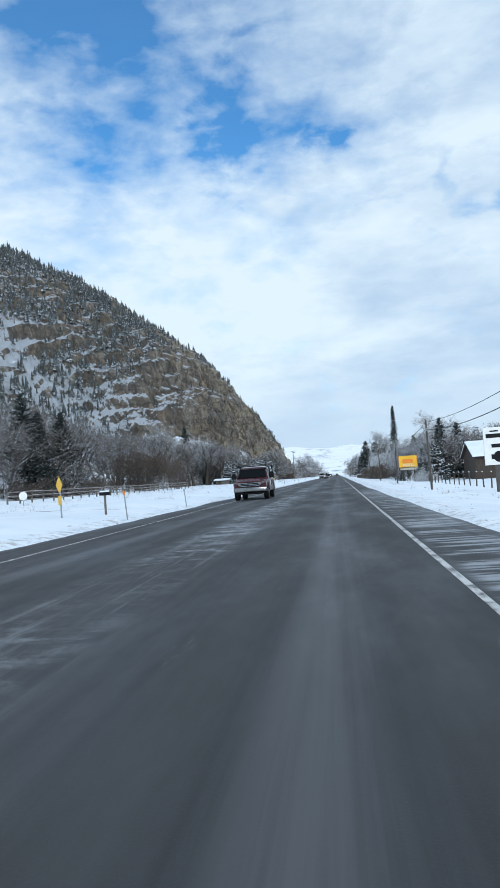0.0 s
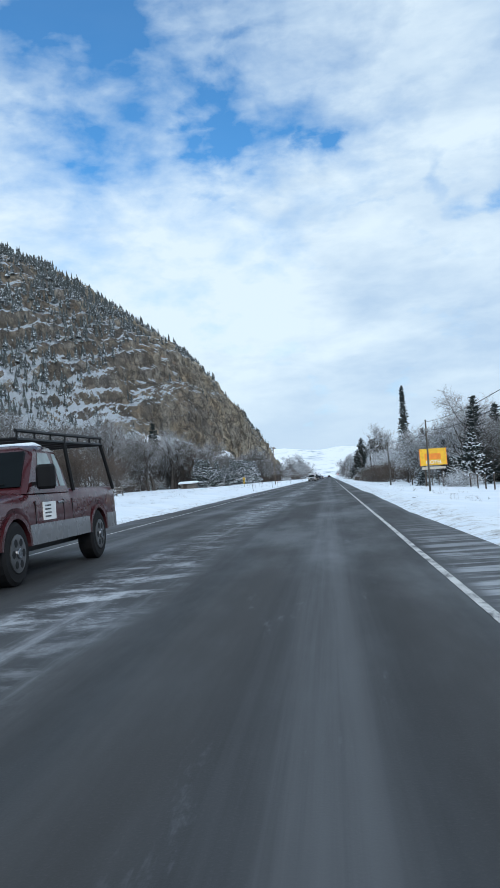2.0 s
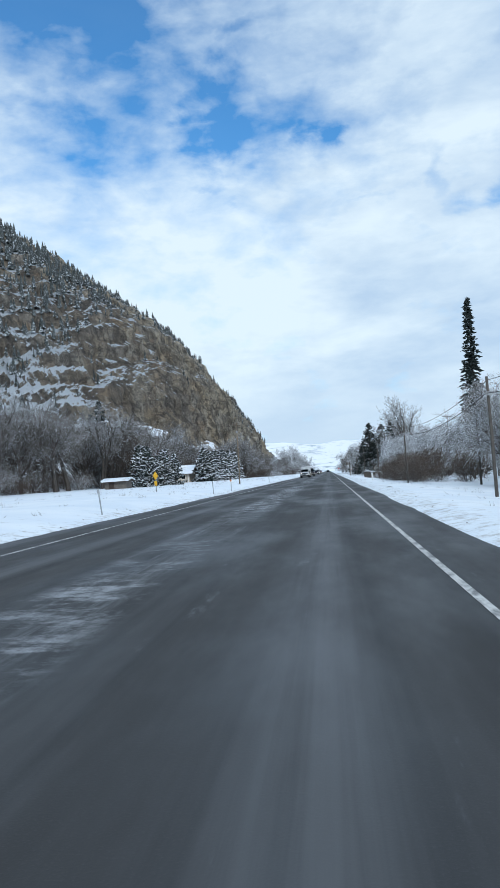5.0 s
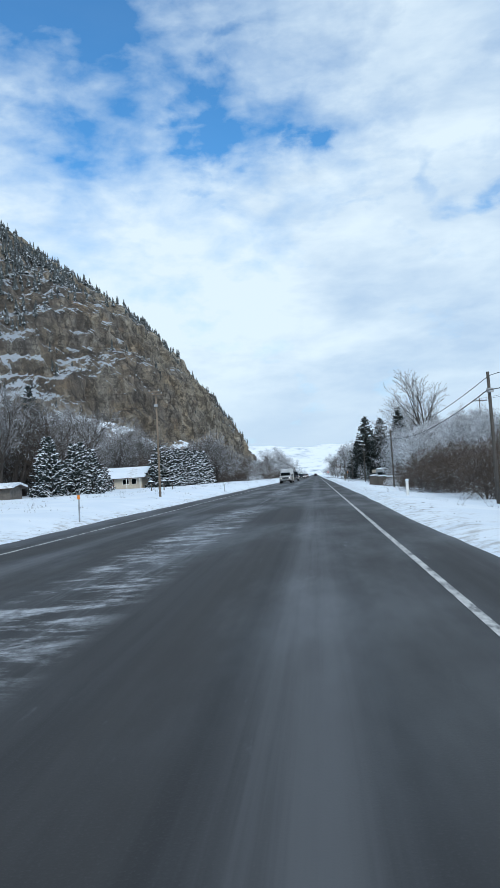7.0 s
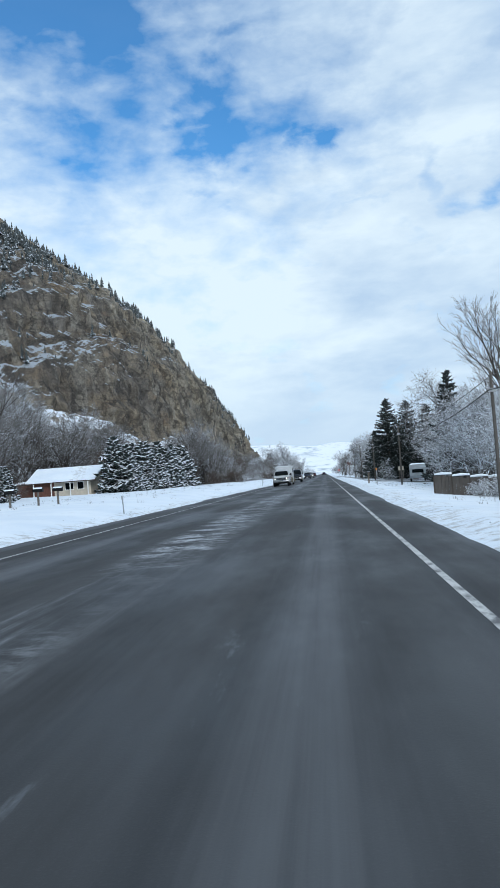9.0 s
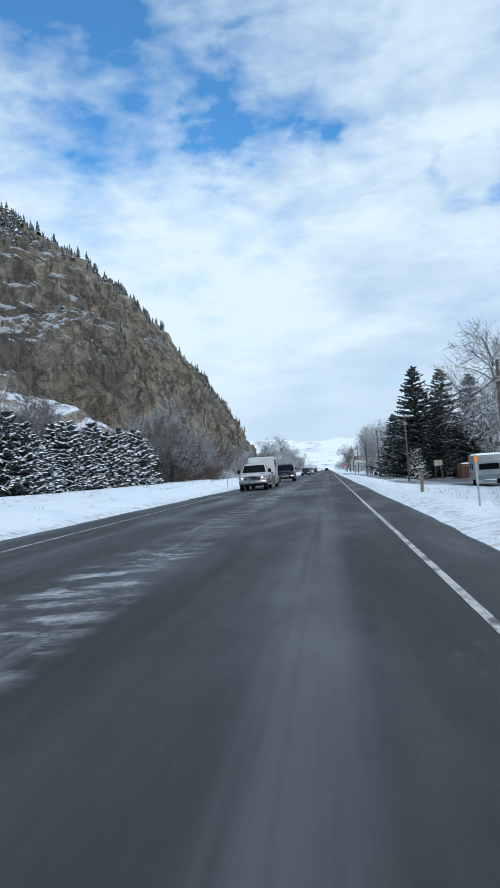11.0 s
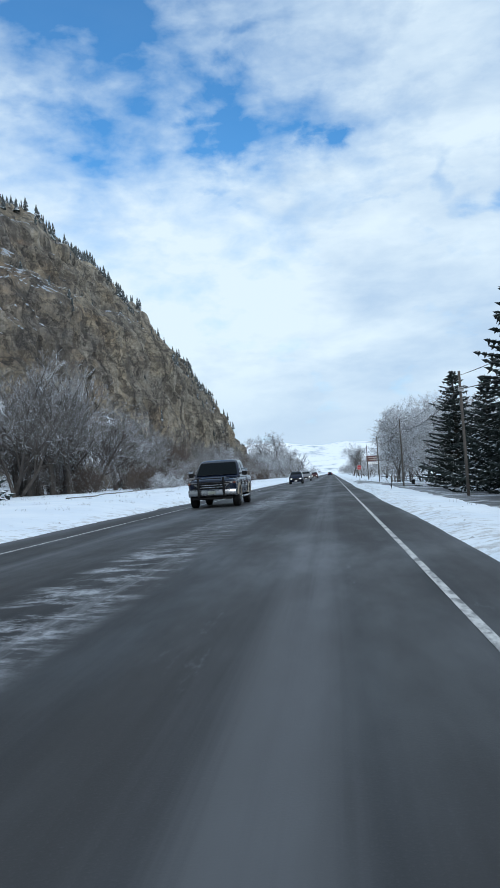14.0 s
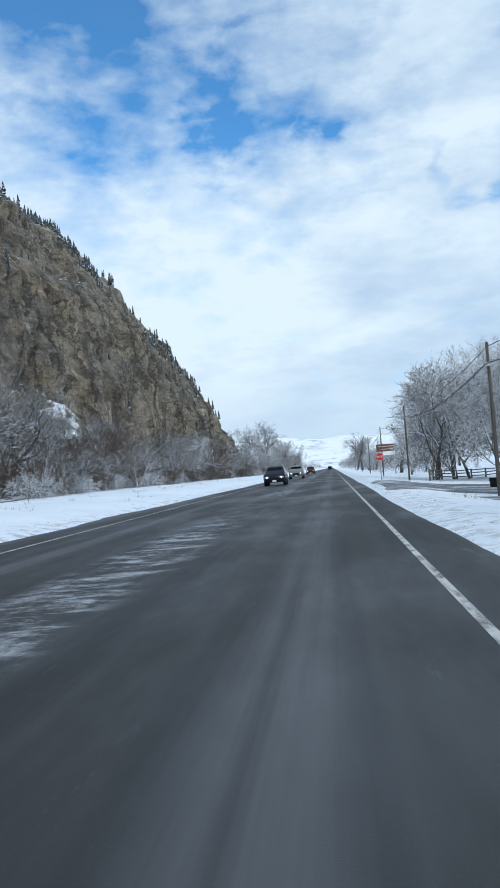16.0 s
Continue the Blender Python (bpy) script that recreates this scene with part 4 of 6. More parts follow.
def talus(ax, ay, az, slope, reach):
    s = Shape()
    n, m = 96, 44
    s.v.append((ax, ay, az - 2.5))
    for j in range(1, m + 1):
        r = reach * j / m
        for i in range(n):
            a = 6.28318 * i / n
            x, y = ax + math.cos(a) * r, ay + math.sin(a) * r * 1.15
            s.v.append((x, y, az - slope * r * (1 + 0.35 * noise.noise((a * 1.3, ax, 2.0))) - 2.5 * math.exp(-r / 3) + (3.2 * noise.fractal((x * 0.10, y * 0.10, 3.3), 0.8, 2.0, 6) + 1.6 * noise.noise((a * 7.0, r * 0.03, ax))) * min(1, r / 6)))
    s.f = [(0, 1 + i, 1 + (i + 1) % n) for i in range(n)]
    s.f += [(1 + (j - 1) * n + i, 1 + j * n + i, 1 + j * n + (i + 1) % n, 1 + (j - 1) * n + (i + 1) % n) for j in range(1, m) for i in range(n)]
    return tagged(part("talus_slope", s, M_TALUS, smooth=True), "steep snow-covered scree slope below the cliff", "slope", kind="structure")


talus(-84.0, 408, 29.5, 0.56, 48)
talus(-63, 457, 22, 0.72, 30)
for i in range(60):
    a, r = rng.uniform(-1.6, 0.9), 4 + 32 * rng.random() ** 0.7
    x, y = -85 + math.cos(a) * r, 409 + math.sin(a) * r
    plant("brown_bush" if i % 3 else "bush", x, y, rng.uniform(0.35, 0.8), z=29.5 - 0.56 * r - 0.8)


def far_trees():
    rng = random.Random(17)
    s = Shape()
    for i in range(420):
        y = rng.uniform(760, 1900)
        side = rng.choice((-1, 1))
        x = side * (rng.uniform(13, 60) if side > 0 else rng.uniform(19, 80))
        h = rng.uniform(6, 13)
        s.spike(Vector((x, y, -1)), Vector((x, y, h * 0.8)), 0.22)
        for k in range(46):
            a, q = rng.uniform(0, 6.28), rng.random()
            p = Vector((x + math.cos(a) * h * 0.34 * q, y + math.sin(a) * h * 0.34 * q, h * (0.28 + 0.55 * rng.random() * (1 - q * 0.4))))
            s.spike(p, p + Vector((math.cos(a) * 0.5, math.sin(a) * 0.5, 0.9)).normalized() * h * 0.24, 0.09)
    return tagged(part("far_trees", s, M_TWIG_WHITE), "distant frosted trees along both sides of the highway", "trees", kind="stuff")


far_trees()


for k, protos in kinds.items():
    for i, proto in enumerate(protos):
        if (k, i) not in used:
            for o in (*proto.children_recursive, proto):
                bpy.data.objects.remove(o)


# ---- things along the road ----
def disc(s, c, r, t, axis="y", n=20, bevel=0.1):
    """A round slab about c, of thickness t along axis."""
    rings = []
    for o, k in ((-0.5, 1 - bevel), (-0.5 + bevel, 1.0), (0.5 - bevel, 1.0), (0.5, 1 - bevel)):
        ring = []
        for i in range(n):
            a, b = math.cos(6.28318 * i / n) * r * k, math.sin(6.28318 * i / n) * r * k
            ring.append((c[0] + a, c[1] + o * t, c[2] + b) if axis == "y" else (c[0] + o * t, c[1] + a, c[2] + b) if axis == "x" else (c[0] + a, c[1] + b, c[2] + o * t))
        rings.append(ring)
    return s.loft(rings)


def utility_pole(x, y, h, arm=True, lean=0.0, m=None):
    m = m or M_POLE
    t = thing("utility_pole", "weathered wooden utility pole standing in the snow", "pole", "poles along the highway", pose(x, y, ground_z(x, y), 0, lean, 0))
    part("pole", Shape().tube([(0, 0, -0.6), (0.01, 0, h * 0.5), (0, 0, h)], [0.078, 0.07, 0.058], 10), m, t, smooth=True)
    if arm:
        part("crossarm", Shape().box(-0.9, -0.16, h - 0.42, 0.9, -0.07, h - 0.31, 0.01), M_POLE, t)
        for q in (-0.8, -0.3, 0.3, 0.8):
            part("insulator", Shape().tube([(q, -0.115, h - 0.31), (q, -0.115, h - 0.24), (q, -0.115, h - 0.17)], [0.035, 0.045, 0.025], 8), M_STEEL, t)
    else:
        part("bracket", Shape().box(-0.12, -0.2, h * 0.84, 0.12, -0.1, h * 0.84 + 0.16, 0.01), M_STEEL, t)
    return t


def cable(a, b, sag, r=0.014):
    pts = []
    for i in range(15):
        f = i / 14
        pts.append(tuple(Vector(a).lerp(Vector(b), f) - Vector((0, 0, sag * 4 * f * (1 - f)))))
    return tagged(part("overhead_cable", Shape().tube(pts, [r] * 15, 4), M_WIRE), "thin black overhead cable slung between the poles", "cable", "overhead cables")


POLES = [(6.3, 14, 4.8), (6.0, 51.5, 4.6), (7.0, 94, 5.1), (6.8, 127, 5.0), (6.6, 161, 4.9), (6.7, 200.5, 5.0), (6.5, 237, 5.1), (6.3, 269, 5.4), (6.2, 301, 5.7), (6.3, 333.5, 5.8), (6.2, 366, 5.9), (6.3, 398, 5.9), (6.4, 432, 6.0), (6.5, 470, 6.0)]
for i, (x, y, h) in enumerate(POLES):
    utility_pole(x, y, h, False, random.Random(i).uniform(-0.8, 0.8))
utility_pole(21, 231, 10.4)
utility_pole(30, 172, 10.4)
tan_pole = utility_pole(-10.1, 181, 6.9, False, 0.8, M_POLE_TAN)
for q, z in ((-0.1, 6.72), (0.1, 6.55)):
    part("crossarm", Shape().box(q - 0.36, -0.17, z, q + 0.36, -0.1, z + 0.09, 0.01), M_POLE_TAN, tan_pole)
    for e in (-0.3, 0.3):
        part("insulator", Shape().tube([(q + e, -0.135, z + 0.09), (q + e, -0.135, z + 0.2)], [0.035, 0.025], 8), M_STEEL, tan_pole)
for (x0, y0, h0), (x1, y1, h1) in zip(POLES, POLES[1:]):
    za, zb = ground_z(x0, y0), ground_z(x1, y1)
    cable((x0, y0, za + h0 * 0.97), (x1, y1, zb + h1 * 0.97), 0.5)
    cable((x0 - 0.1, y0, za + h0 * 0.86), (x1 - 0.1, y1, zb + h1 * 0.86), 0.6, 0.02)
for q in (-0.8, 0.8):
    cable((30 + q, 172, 9.3), (21 + q, 231, 9.3), 0.7, 0.018)


def stake(x, y, h=1.15, m=None, lean=0.0):
    t = thing("roadside_marker", "thin leaning steel roadside marker standing in the snow", "road marker", "markers along the verge", pose(x, y, ground_z(x, y), 0, lean, 0))
    part("post", Shape().box(-0.025, -0.012, -0.3, 0.025, 0.012, h, 0.004), M_STEEL, t)
    part("reflector", Shape().box(-0.045, -0.022, h - 0.17, 0.045, -0.012, h - 0.02, 0.003), m or M_ORANGE, t, "" if m else "orange reflector plate")
    return t


for x, y, h, l, o in ((-8.0, 28.6, 1.12, -4, 1), (-8.1, 40.6, 0.95, -5, 0), (-8.4, 122, 0.95, -6, 0), (-8.3, 149, 0.9, -2, 0), (-8.1, 157.5, 0.95, 1, 1), (-8.3, 201, 0.75, -3, 0), (-8.3, 272, 0.8, -1, 0), (3.85, 228, 1.3, -1, 1)):
    stake(x, y, h, None if o else M_STEEL, l)
zg = ground_z(3.9, 166)
t = thing("white_post", "short white roadside post capped with snow", "post", "", pose(3.9, 166, zg))
part("post", Shape().box(-0.06, -0.06, -0.2, 0.05, 0.05, 0.62, 0.01), M_WHITE, t)
part("snow_cap", Shape().box(-0.075, -0.075, 0.624, 0.075, 0.075, 0.72, 0.03), M_SNOW, t)


def yellow_marker(x, y, turn):
    t = thing("warning_sign", "small yellow diamond warning sign on a steel post", "road sign", "", pose(x, y, ground_z(x, y), 0, 0, turn))
    part("post", Shape().box(-0.03, -0.02, -0.3, 0.03, 0.02, 1.25, 0.005), M_STEEL, t)
    r = 0.30
    part("plate", Shape().loft([[(0, q, 0.85), (r, q, 0.85 + r), (0, q, 0.85 + 2 * r), (-r, q, 0.85 + r)] for q in (-0.032, -0.022)]), M_YELLOW, t, "yellow diamond plate")
    part("lower_plate", Shape().box(-0.15, -0.032, 0.45, 0.15, -0.022, 0.78, 0.004), M_YELLOW, t, "yellow rectangular plate")
    return t


yellow_marker(-9.6, 26, -48)
yellow_marker(-12.2, 148, -38)

t = thing("round_sign", "white round sign on a thin post", "sign", "", pose(-20.2, 48, ground_z(-20.2, 48)))
part("post", Shape().box(-0.03, -0.02, -0.3, 0.03, 0.02, 0.6, 0.004), M_STEEL, t)
part("plate", disc(Shape(), (0, -0.03, 0.62), 0.28, 0.03), M_WHITE, t)


def mailbox(x, y, turn=0, m=None, h=1.05, group="mailboxes"):
    t = thing("mailbox", "snow-capped mailbox on a wooden post by the road", "mailbox", group, pose(x, y, ground_z(x, y), 0, 0, turn))
    part("post", Shape().box(-0.05, -0.05, -0.3, 0.05, 0.05, h, 0.008), M_WOOD, t)
    prof = [(-0.10, 0)] + [(-0.10 * math.cos(a), 0.13 + 0.10 * math.sin(a)) for a in (0, 0.52, 1.05, 1.57, 2.09, 2.62, 3.14)] + [(0.10, 0)]
    part("box", Shape().loft([[(x_, y_, h + z_) for x_, z_ in prof] for y_ in (-0.27, 0.27)]), m or M_STEEL, t)
    part("door", Shape().loft([[(x_ * 1.06, y_, h + z_ * 1.04 - 0.004) for x_, z_ in prof] for y_ in (-0.292, -0.272)]), m or M_STEEL, t)
    cap = [(-0.12, 0.17), (-0.09, 0.25), (0, 0.30), (0.09, 0.25), (0.12, 0.17), (0, 0.238)]
    part("snow_cap", Shape().loft([[(x_ * k, y_, h + 0.6 * z_ + 0.08) for x_, z_ in cap] for y_, k in ((-0.26, 0.8), (-0.15, 1.0), (0.12, 1.05), (0.25, 0.8))]), M_SNOW, t, "fresh snow cap")
    return t


mailbox(-9.1, 29.5, 90, M_BLACK).matrix_basis @= Matrix.Scale(0.72, 4)
for x, y in ((-16.9, 210), (-15.9, 211.5), (-15.3, 213)):
    mailbox(x, y, 90, M_BLACK, 0.75)
t = thing("sign_post", "short brown timber post with a small crosspiece in the snow", "post", "", pose(3.9, 240.5, ground_z(3.9, 240.5), 0, 2, 0))
part("post", Shape().box(-0.06, -0.06, -0.3, 0.06, 0.06, 0.92, 0.01), M_POLE_TAN, t)
part("crosspiece", Shape().box(-0.16, -0.05, 0.924, 0.13, 0.05, 1.0, 0.01), M_WOOD_DARK, t)
part("snow_cap", Shape().box(-0.15, -0.05, 1.004, 0.12, 0.05, 1.04, 0.015), M_SNOW, t, "thin snow cap")


def rail_fence(points, gap=2.6, rails=3, h=1.15, m=None, label="weathered split-rail wooden fence with snow on its rails"):
    t = thing("rail_fence", label, "fence")
    rg = random.Random(int(points[0][1]))
    for (xa, ya), (xb, yb) in zip(points, points[1:]):
        n = max(1, round(math.hypot(xb - xa, yb - ya) / gap))
        for i in range(n + 1):
            x, y = xa + (xb - xa) * i / n, ya + (yb - ya) * i / n
            z = ground_z(x, y)
            part("post", Shape().tube([(x, y, z - 0.3), (x + rg.uniform(-.03, .03), y, z + h)], [0.085, 0.075], 6), m or M_WOOD, t)
            if i == n:
                continue
            x2, y2 = xa + (xb - xa) * (i + 1) / n, ya + (yb - ya) * (i + 1) / n
            z2 = ground_z(x2, y2)
            for r in range(rails):
                q = h * (0.88 - 0.30 * r)
                part("rail", Shape().tube([(x, y, z + q + rg.uniform(-.03, .03)), (x2, y2, z2 + q + rg.uniform(-.03, .03))], [0.055, 0.05], 6), M_RAIL, t)
    return t


M_RAIL = snowy("snow_topped_rail", (0.15, 0.12, 0.10), 0.35, 0.6, patch=0.1)
rail_fence([(-27.5, 62), (-26.8, 100), (-26.2, 134)])
rail_fence([(7.8, 366), (9.8, 374), (16, 380)], 2.0, h=0.9)

# posts of the field fence and the timber posts under the motel sign
for i in range(14):
    x, y = 11.8 + 0.05 * i, 62 + i * 3.6
    p = thing("fence_post", "dark weathered fence post standing in deep snow", "fence post", "posts of the field fence", pose(x, y, ground_z(x, y), 0, random.Random(i).uniform(-3, 3), 0))
    part("post", Shape().tube([(0, 0, -0.3), (0, 0, 1.25)], [0.06, 0.05], 6), M_WOOD_DARK, p)
    part("snow_cap", Shape().tube([(0, 0, 1.25), (0, 0, 1.30), (0, 0, 1.33)], [0.055, 0.06, 0.02], 6), M_SNOW, p)
for i in range(8):
    x, y = 8.9 + 0.85 * i, 124 + 1.0 * i
    p = thing("timber_post", "stout dark timber post with snow on top", "post", "timber posts by the motel", pose(x, y, ground_z(x, y)))
    part("post", Shape().tube([(0, 0, -0.3), (0.01, 0, 1.15 + 0.2 * math.sin(i * 2.1))], [0.08, 0.07], 7), M_WOOD_DARK, p)


def bars(name, rows, m, parent, y, label=""):
    for x0, x1, z0, z1 in rows:
        part(name, Shape().box(x0, y - 0.006, z0, x1, y, z1), m, parent, label)


def lettering(word, size, m, parent, at):
    cu = bpy.data.curves.new("lettering", "FONT")
    cu.body, cu.size, cu.extrude, cu.align_x, cu.align_y = word, size, 0.004, "CENTER", "CENTER"
    tmp = bpy.data.objects.new("lettering", cu)
    scene.collection.objects.link(tmp)
    me = bpy.data.meshes.new_from_object(tmp.evaluated_get(bpy.context.evaluated_depsgraph_get()))
    bpy.data.objects.remove(tmp)
    me.materials.clear()
    me.materials.append(m)
    ob = new("lettering", me)
    ob.parent, ob.matrix_basis = parent, at
    return ob


# motel sign
zg = ground_z(10.5, 118)
t = thing("motel_sign", "large yellow motel sign on two posts with faded lettering", "sign", "", pose(10.55, 118, zg))
part("panel", Shape().box(-1.3, -0.10, 2.15, 1.3, 0.10, 3.85, 0.02), M_YELLOW, t, "yellow sign panel")
for q in (-1.32, 1.32):
    part("frame_side", Shape().box(q - 0.03, -0.12, 2.12, q + 0.03, 0.12, 3.88), M_ORANGE, t)
part("orange_band", Shape().box(-0.85, -0.115, 2.75, 0.75, -0.105, 3.35), M_ORANGE, t, "faded orange shape")
lettering("MOTEL", 0.52, M_WHITE, t, pose(0.05, -0.12, 2.45, 90, 0, 0))
part("lower_panel", Shape().box(-1.2, -0.05, 1.75, 1.2, 0.05, 2.0, 0.02), M_CREAM, t, "narrow pale panel")
for q in (-0.85, 0.85):
    part("post", Shape().box(q - 0.08, 0.10, -0.4, q + 0.08, 0.24, 3.6, 0.01), M_WOOD_DARK, t)

# white roadside sign
zg = ground_z(10.0, 48)
t = thing("roadside_sign", "white painted sign board on a timber post", "sign", "", pose(9.7, 48.5, zg))
part("board", Shape().box(-0.75, -0.05, 1.7, 0.9, 0.05, 4.0, 0.015), M_WHITE, t)
part("post", Shape().box(-0.13, 0.05, -0.4, 0.17, 0.3, 3.9, 0.015), M_POLE, t)
bars("dark_bar", ((-0.35, 0.15, 3.72, 3.80), (-0.6, 0.75, 3.35, 3.60), (-0.3, 0.6, 2.75, 2.98), (-0.35, 0.6, 2.05, 2.35)), M_BLACK, t, -0.052, "dark lettering bar")
part("dark_oval", disc(Shape(), (0.12, -0.055, 2.2), 0.34, 0.01), M_BLACK, t)


def hut(name, label, category, x, y, w, d, h, ridge, wall, along="x", over=0.45, windows=(), doors=(), turn=0, snow=0.22):
    """A gabled building; x, y is the middle of the front wall, which faces the road's traffic (-y)."""
    t = thing(name, label, category, "", pose(x, y, ground_z(x, y + d / 2) - 0.1, 0, 0, turn))
    W = 0.16
    for nm, b in (("wall", (-w / 2, 0, 0, w / 2, W, h)), ("wall", (-w / 2, d - W, 0, w / 2, d, h)), ("wall", (-w / 2, W, 0, -w / 2 + W, d - W, h)), ("wall", (w / 2 - W, W, 0, w / 2, d - W, h))):
        part(nm, Shape().box(*b), wall, t)
    if along == "x":
        sec = [(-over, h - over * ridge / (d / 2)), (d / 2, h + ridge), (d + over, h - over * ridge / (d / 2))]
        mk = lambda a, b, lo, hi: [[(q, y_, z_ + o) for y_, z_, o in ((a[0], a[1], lo), (b[0], b[1], lo), (b[0], b[1], hi), (a[0], a[1], hi))] for q in (-w / 2 - over, w / 2 + over)]
        for q in (-w / 2 + 0.01, w / 2 - 0.01 - W):
            part("gable", Shape().loft([[(q + e, 0.01, h), (q + e, d - 0.01, h), (q + e, d / 2, h + ridge - 0.02)] for e in (0, W)]), wall, t)
    else:
        sec = [(-w / 2 - over, h - over * ridge / (w / 2)), (0, h + ridge), (w / 2 + over, h - over * ridge / (w / 2))]
        mk = lambda a, b, lo, hi: [[(x_, q, z_ + o) for x_, z_, o in ((a[0], a[1], lo), (b[0], b[1], lo), (b[0], b[1], hi), (a[0], a[1], hi))] for q in (-over, d + over)]
        for q in (0.01, d - 0.01 - W):
            part("gable", Shape().loft([[(-w / 2 + 0.01, q + e, h), (w / 2 - 0.01, q + e, h), (0, q + e, h + ridge - 0.02)] for e in (0, W)]), wall, t)
    for a, b in zip(sec, sec[1:]):
        part("roof", Shape().loft(mk(a, b, 0.0, 0.10)), M_WOOD_DARK, t)
        part("roof_snow", Shape().loft(mk(a, b, 0.104, 0.104 + snow)), M_SNOW, t, "thick roof snow")
    for x0, x1, z0, z1 in windows:
        win = part("window", Shape().box(x0, -0.04, z0, x1, 0.0, z1), M_WHITE, t)
        part("pane", Shape().box(x0 + 0.07, -0.055, z0 + 0.07, x1 - 0.07, -0.042, z1 - 0.07), M_GLASS, win)
    for x0, x1, z1 in doors:
        part("door", Shape().box(x0, -0.05, 0.05, x1, 0.0, z1, 0.01), M_WOOD_DARK, t)
    return t


hut("barn", "dark timber barn with a snow-covered roof", "barn", 24.6, 112, 10.5, 10, 3.4, 2.0, M_WOOD_DARK, "x", doors=((-2, 0.4, 2.4),))
hs = hut("house", "low house with cream and brick walls and a snowy roof", "house", -37.6, 278, 8.4, 8, 2.4, 1.6, M_CREAM, "x", 0.9, windows=((0.4, 1.7, 0.9, 2.0), (2.2, 3.2, 0.9, 2.0)))
part("brick_panel", Shape().box(-4.2, -0.03, 0, -1.2, -0.004, 2.3), M_BRICK, hs, "red-brown brick front")
part("brick_wing", Shape().box(-7.4, 0.6, 0, -4.3, 6.6, 2.0), M_BRICK, hs, "red-brown brick wing")
part("wing_snow", Shape().loft([[(-7.8, 0.2, 1.95), (-4.25, 0.2, 2.5), (-4.25, 0.2, 2.75), (-7.8, 0.2, 2.2)], [(-7.8, 7.0, 1.95), (-4.25, 7.0, 2.5), (-4.25, 7.0, 2.75), (-7.8, 7.0, 2.2)]]), M_SNOW, hs, "snow on the wing roof")
for q in (-4.0, -1.4, 1.4, 4.0):
    part("porch_post", Shape().box(q - 0.06, -0.80, 0, q + 0.06, -0.68, 2.02), M_WHITE, hs)
hut("shed", "low grey shed with a flat snowy roof", "shed", -49, 262, 6, 5, 1.7, 0.5, M_WOOD, "x", doors=((-1, 0.2, 1.5),))
hut("shed", "small low shed with a flat snowy roof", "shed", -30.6, 203, 3.2, 3, 1.2, 0.25, M_WOOD, "x", doors=((-1, -0.2, 1.2),))
hut("cottage", "small red-brown cottage with a snowy roof", "house", 19.5, 240, 6, 6, 2.5, 1.4, M_BRICK, "y", windows=((-2, -1, 1.0, 2.0), (0.8, 1.9, 1.0, 2.0)))
hut("roadside_shop", "low pale roadside building with a flat snowy canopy", "shop", 33, 416, 13, 9, 3.0, 0.7, M_CREAM, "x", 0.9, windows=((-5, -3, 0.9, 2.3), (-2.2, -0.2, 0.9, 2.3), (1.5, 3.5, 0.9, 2.3)), doors=((0.2, 1.2, 2.1),))
hut("motel_cabin", "pale motel cabin half hidden behind frosted trees", "cabin", 22.5, 141, 9, 6, 2.4, 1.2, M_CREAM, "x", windows=((-3, -1.8, 0.9, 2.0), (1.5, 2.8, 0.9, 2.0)), doors=((-0.6, 0.4, 2.1),))

# board fence with snow along its top
t = thing("board_fence", "low weathered board fence with snow along its top", "fence")
bx = [(5.0 + 0.155 * i, 206.0 - 0.03 * i) for i in range(26)]
for i, (x, y) in enumerate(bx[:-1]):
    z = ground_z(x, y)
    part("board", Shape().box(x, y - 0.012 + 0.004 * (i % 2), z - 0.15, x + 0.157, y + 0.012 + 0.004 * (i % 2), z + 0.83 + 0.04 * math.sin(i * 3.7), 0.006), M_BOARD, t)
for i in range(0, 25, 5):
    x, y = bx[i]
    z = ground_z(x, y) + 0.87
    x2, y2 = bx[min(25, i + 5)]
    part("snow_ridge", Shape().tube([(x, y, z), ((x + x2) / 2, (y + y2) / 2, z + 0.03), (x2, y2, z)], [0.04, 0.065, 0.04], 6), M_SNOW, t, "ridge of snow")
    part("post", Shape().box(x - 0.05, y + 0.016, z - 1.4, x + 0.05, y + 0.11, z - 0.06), M_WOOD_DARK, t)

# stop sign
zg = ground_z(3.3, 354)
t = thing("stop_sign", "red octagonal stop sign on a steel post", "road sign", "", pose(3.3, 354, zg - 0.28, 0, 0, -8))
part("post", Shape().box(-0.03, -0.02, -0.3, 0.03, 0.02, 2.2, 0.004), M_STEEL, t)
R8 = 0.28
oct_ = lambda k, q: [(R8 * k * math.sin(0.3927 + i * 0.7854), q, 1.85 + R8 * k * math.cos(0.3927 + i * 0.7854)) for i in range(8)]
plate = part("plate", Shape().loft([oct_(1.0, -0.034), oct_(1.0, -0.024)]), M_WHITE, t, "white-edged octagonal plate")
part("face", Shape().loft([oct_(0.93, -0.038), oct_(0.93, -0.035)]), M_RED, plate, "red face")
lettering("STOP", 0.18, M_WHITE, t, pose(0, -0.041, 1.85, 90, 0, 0))

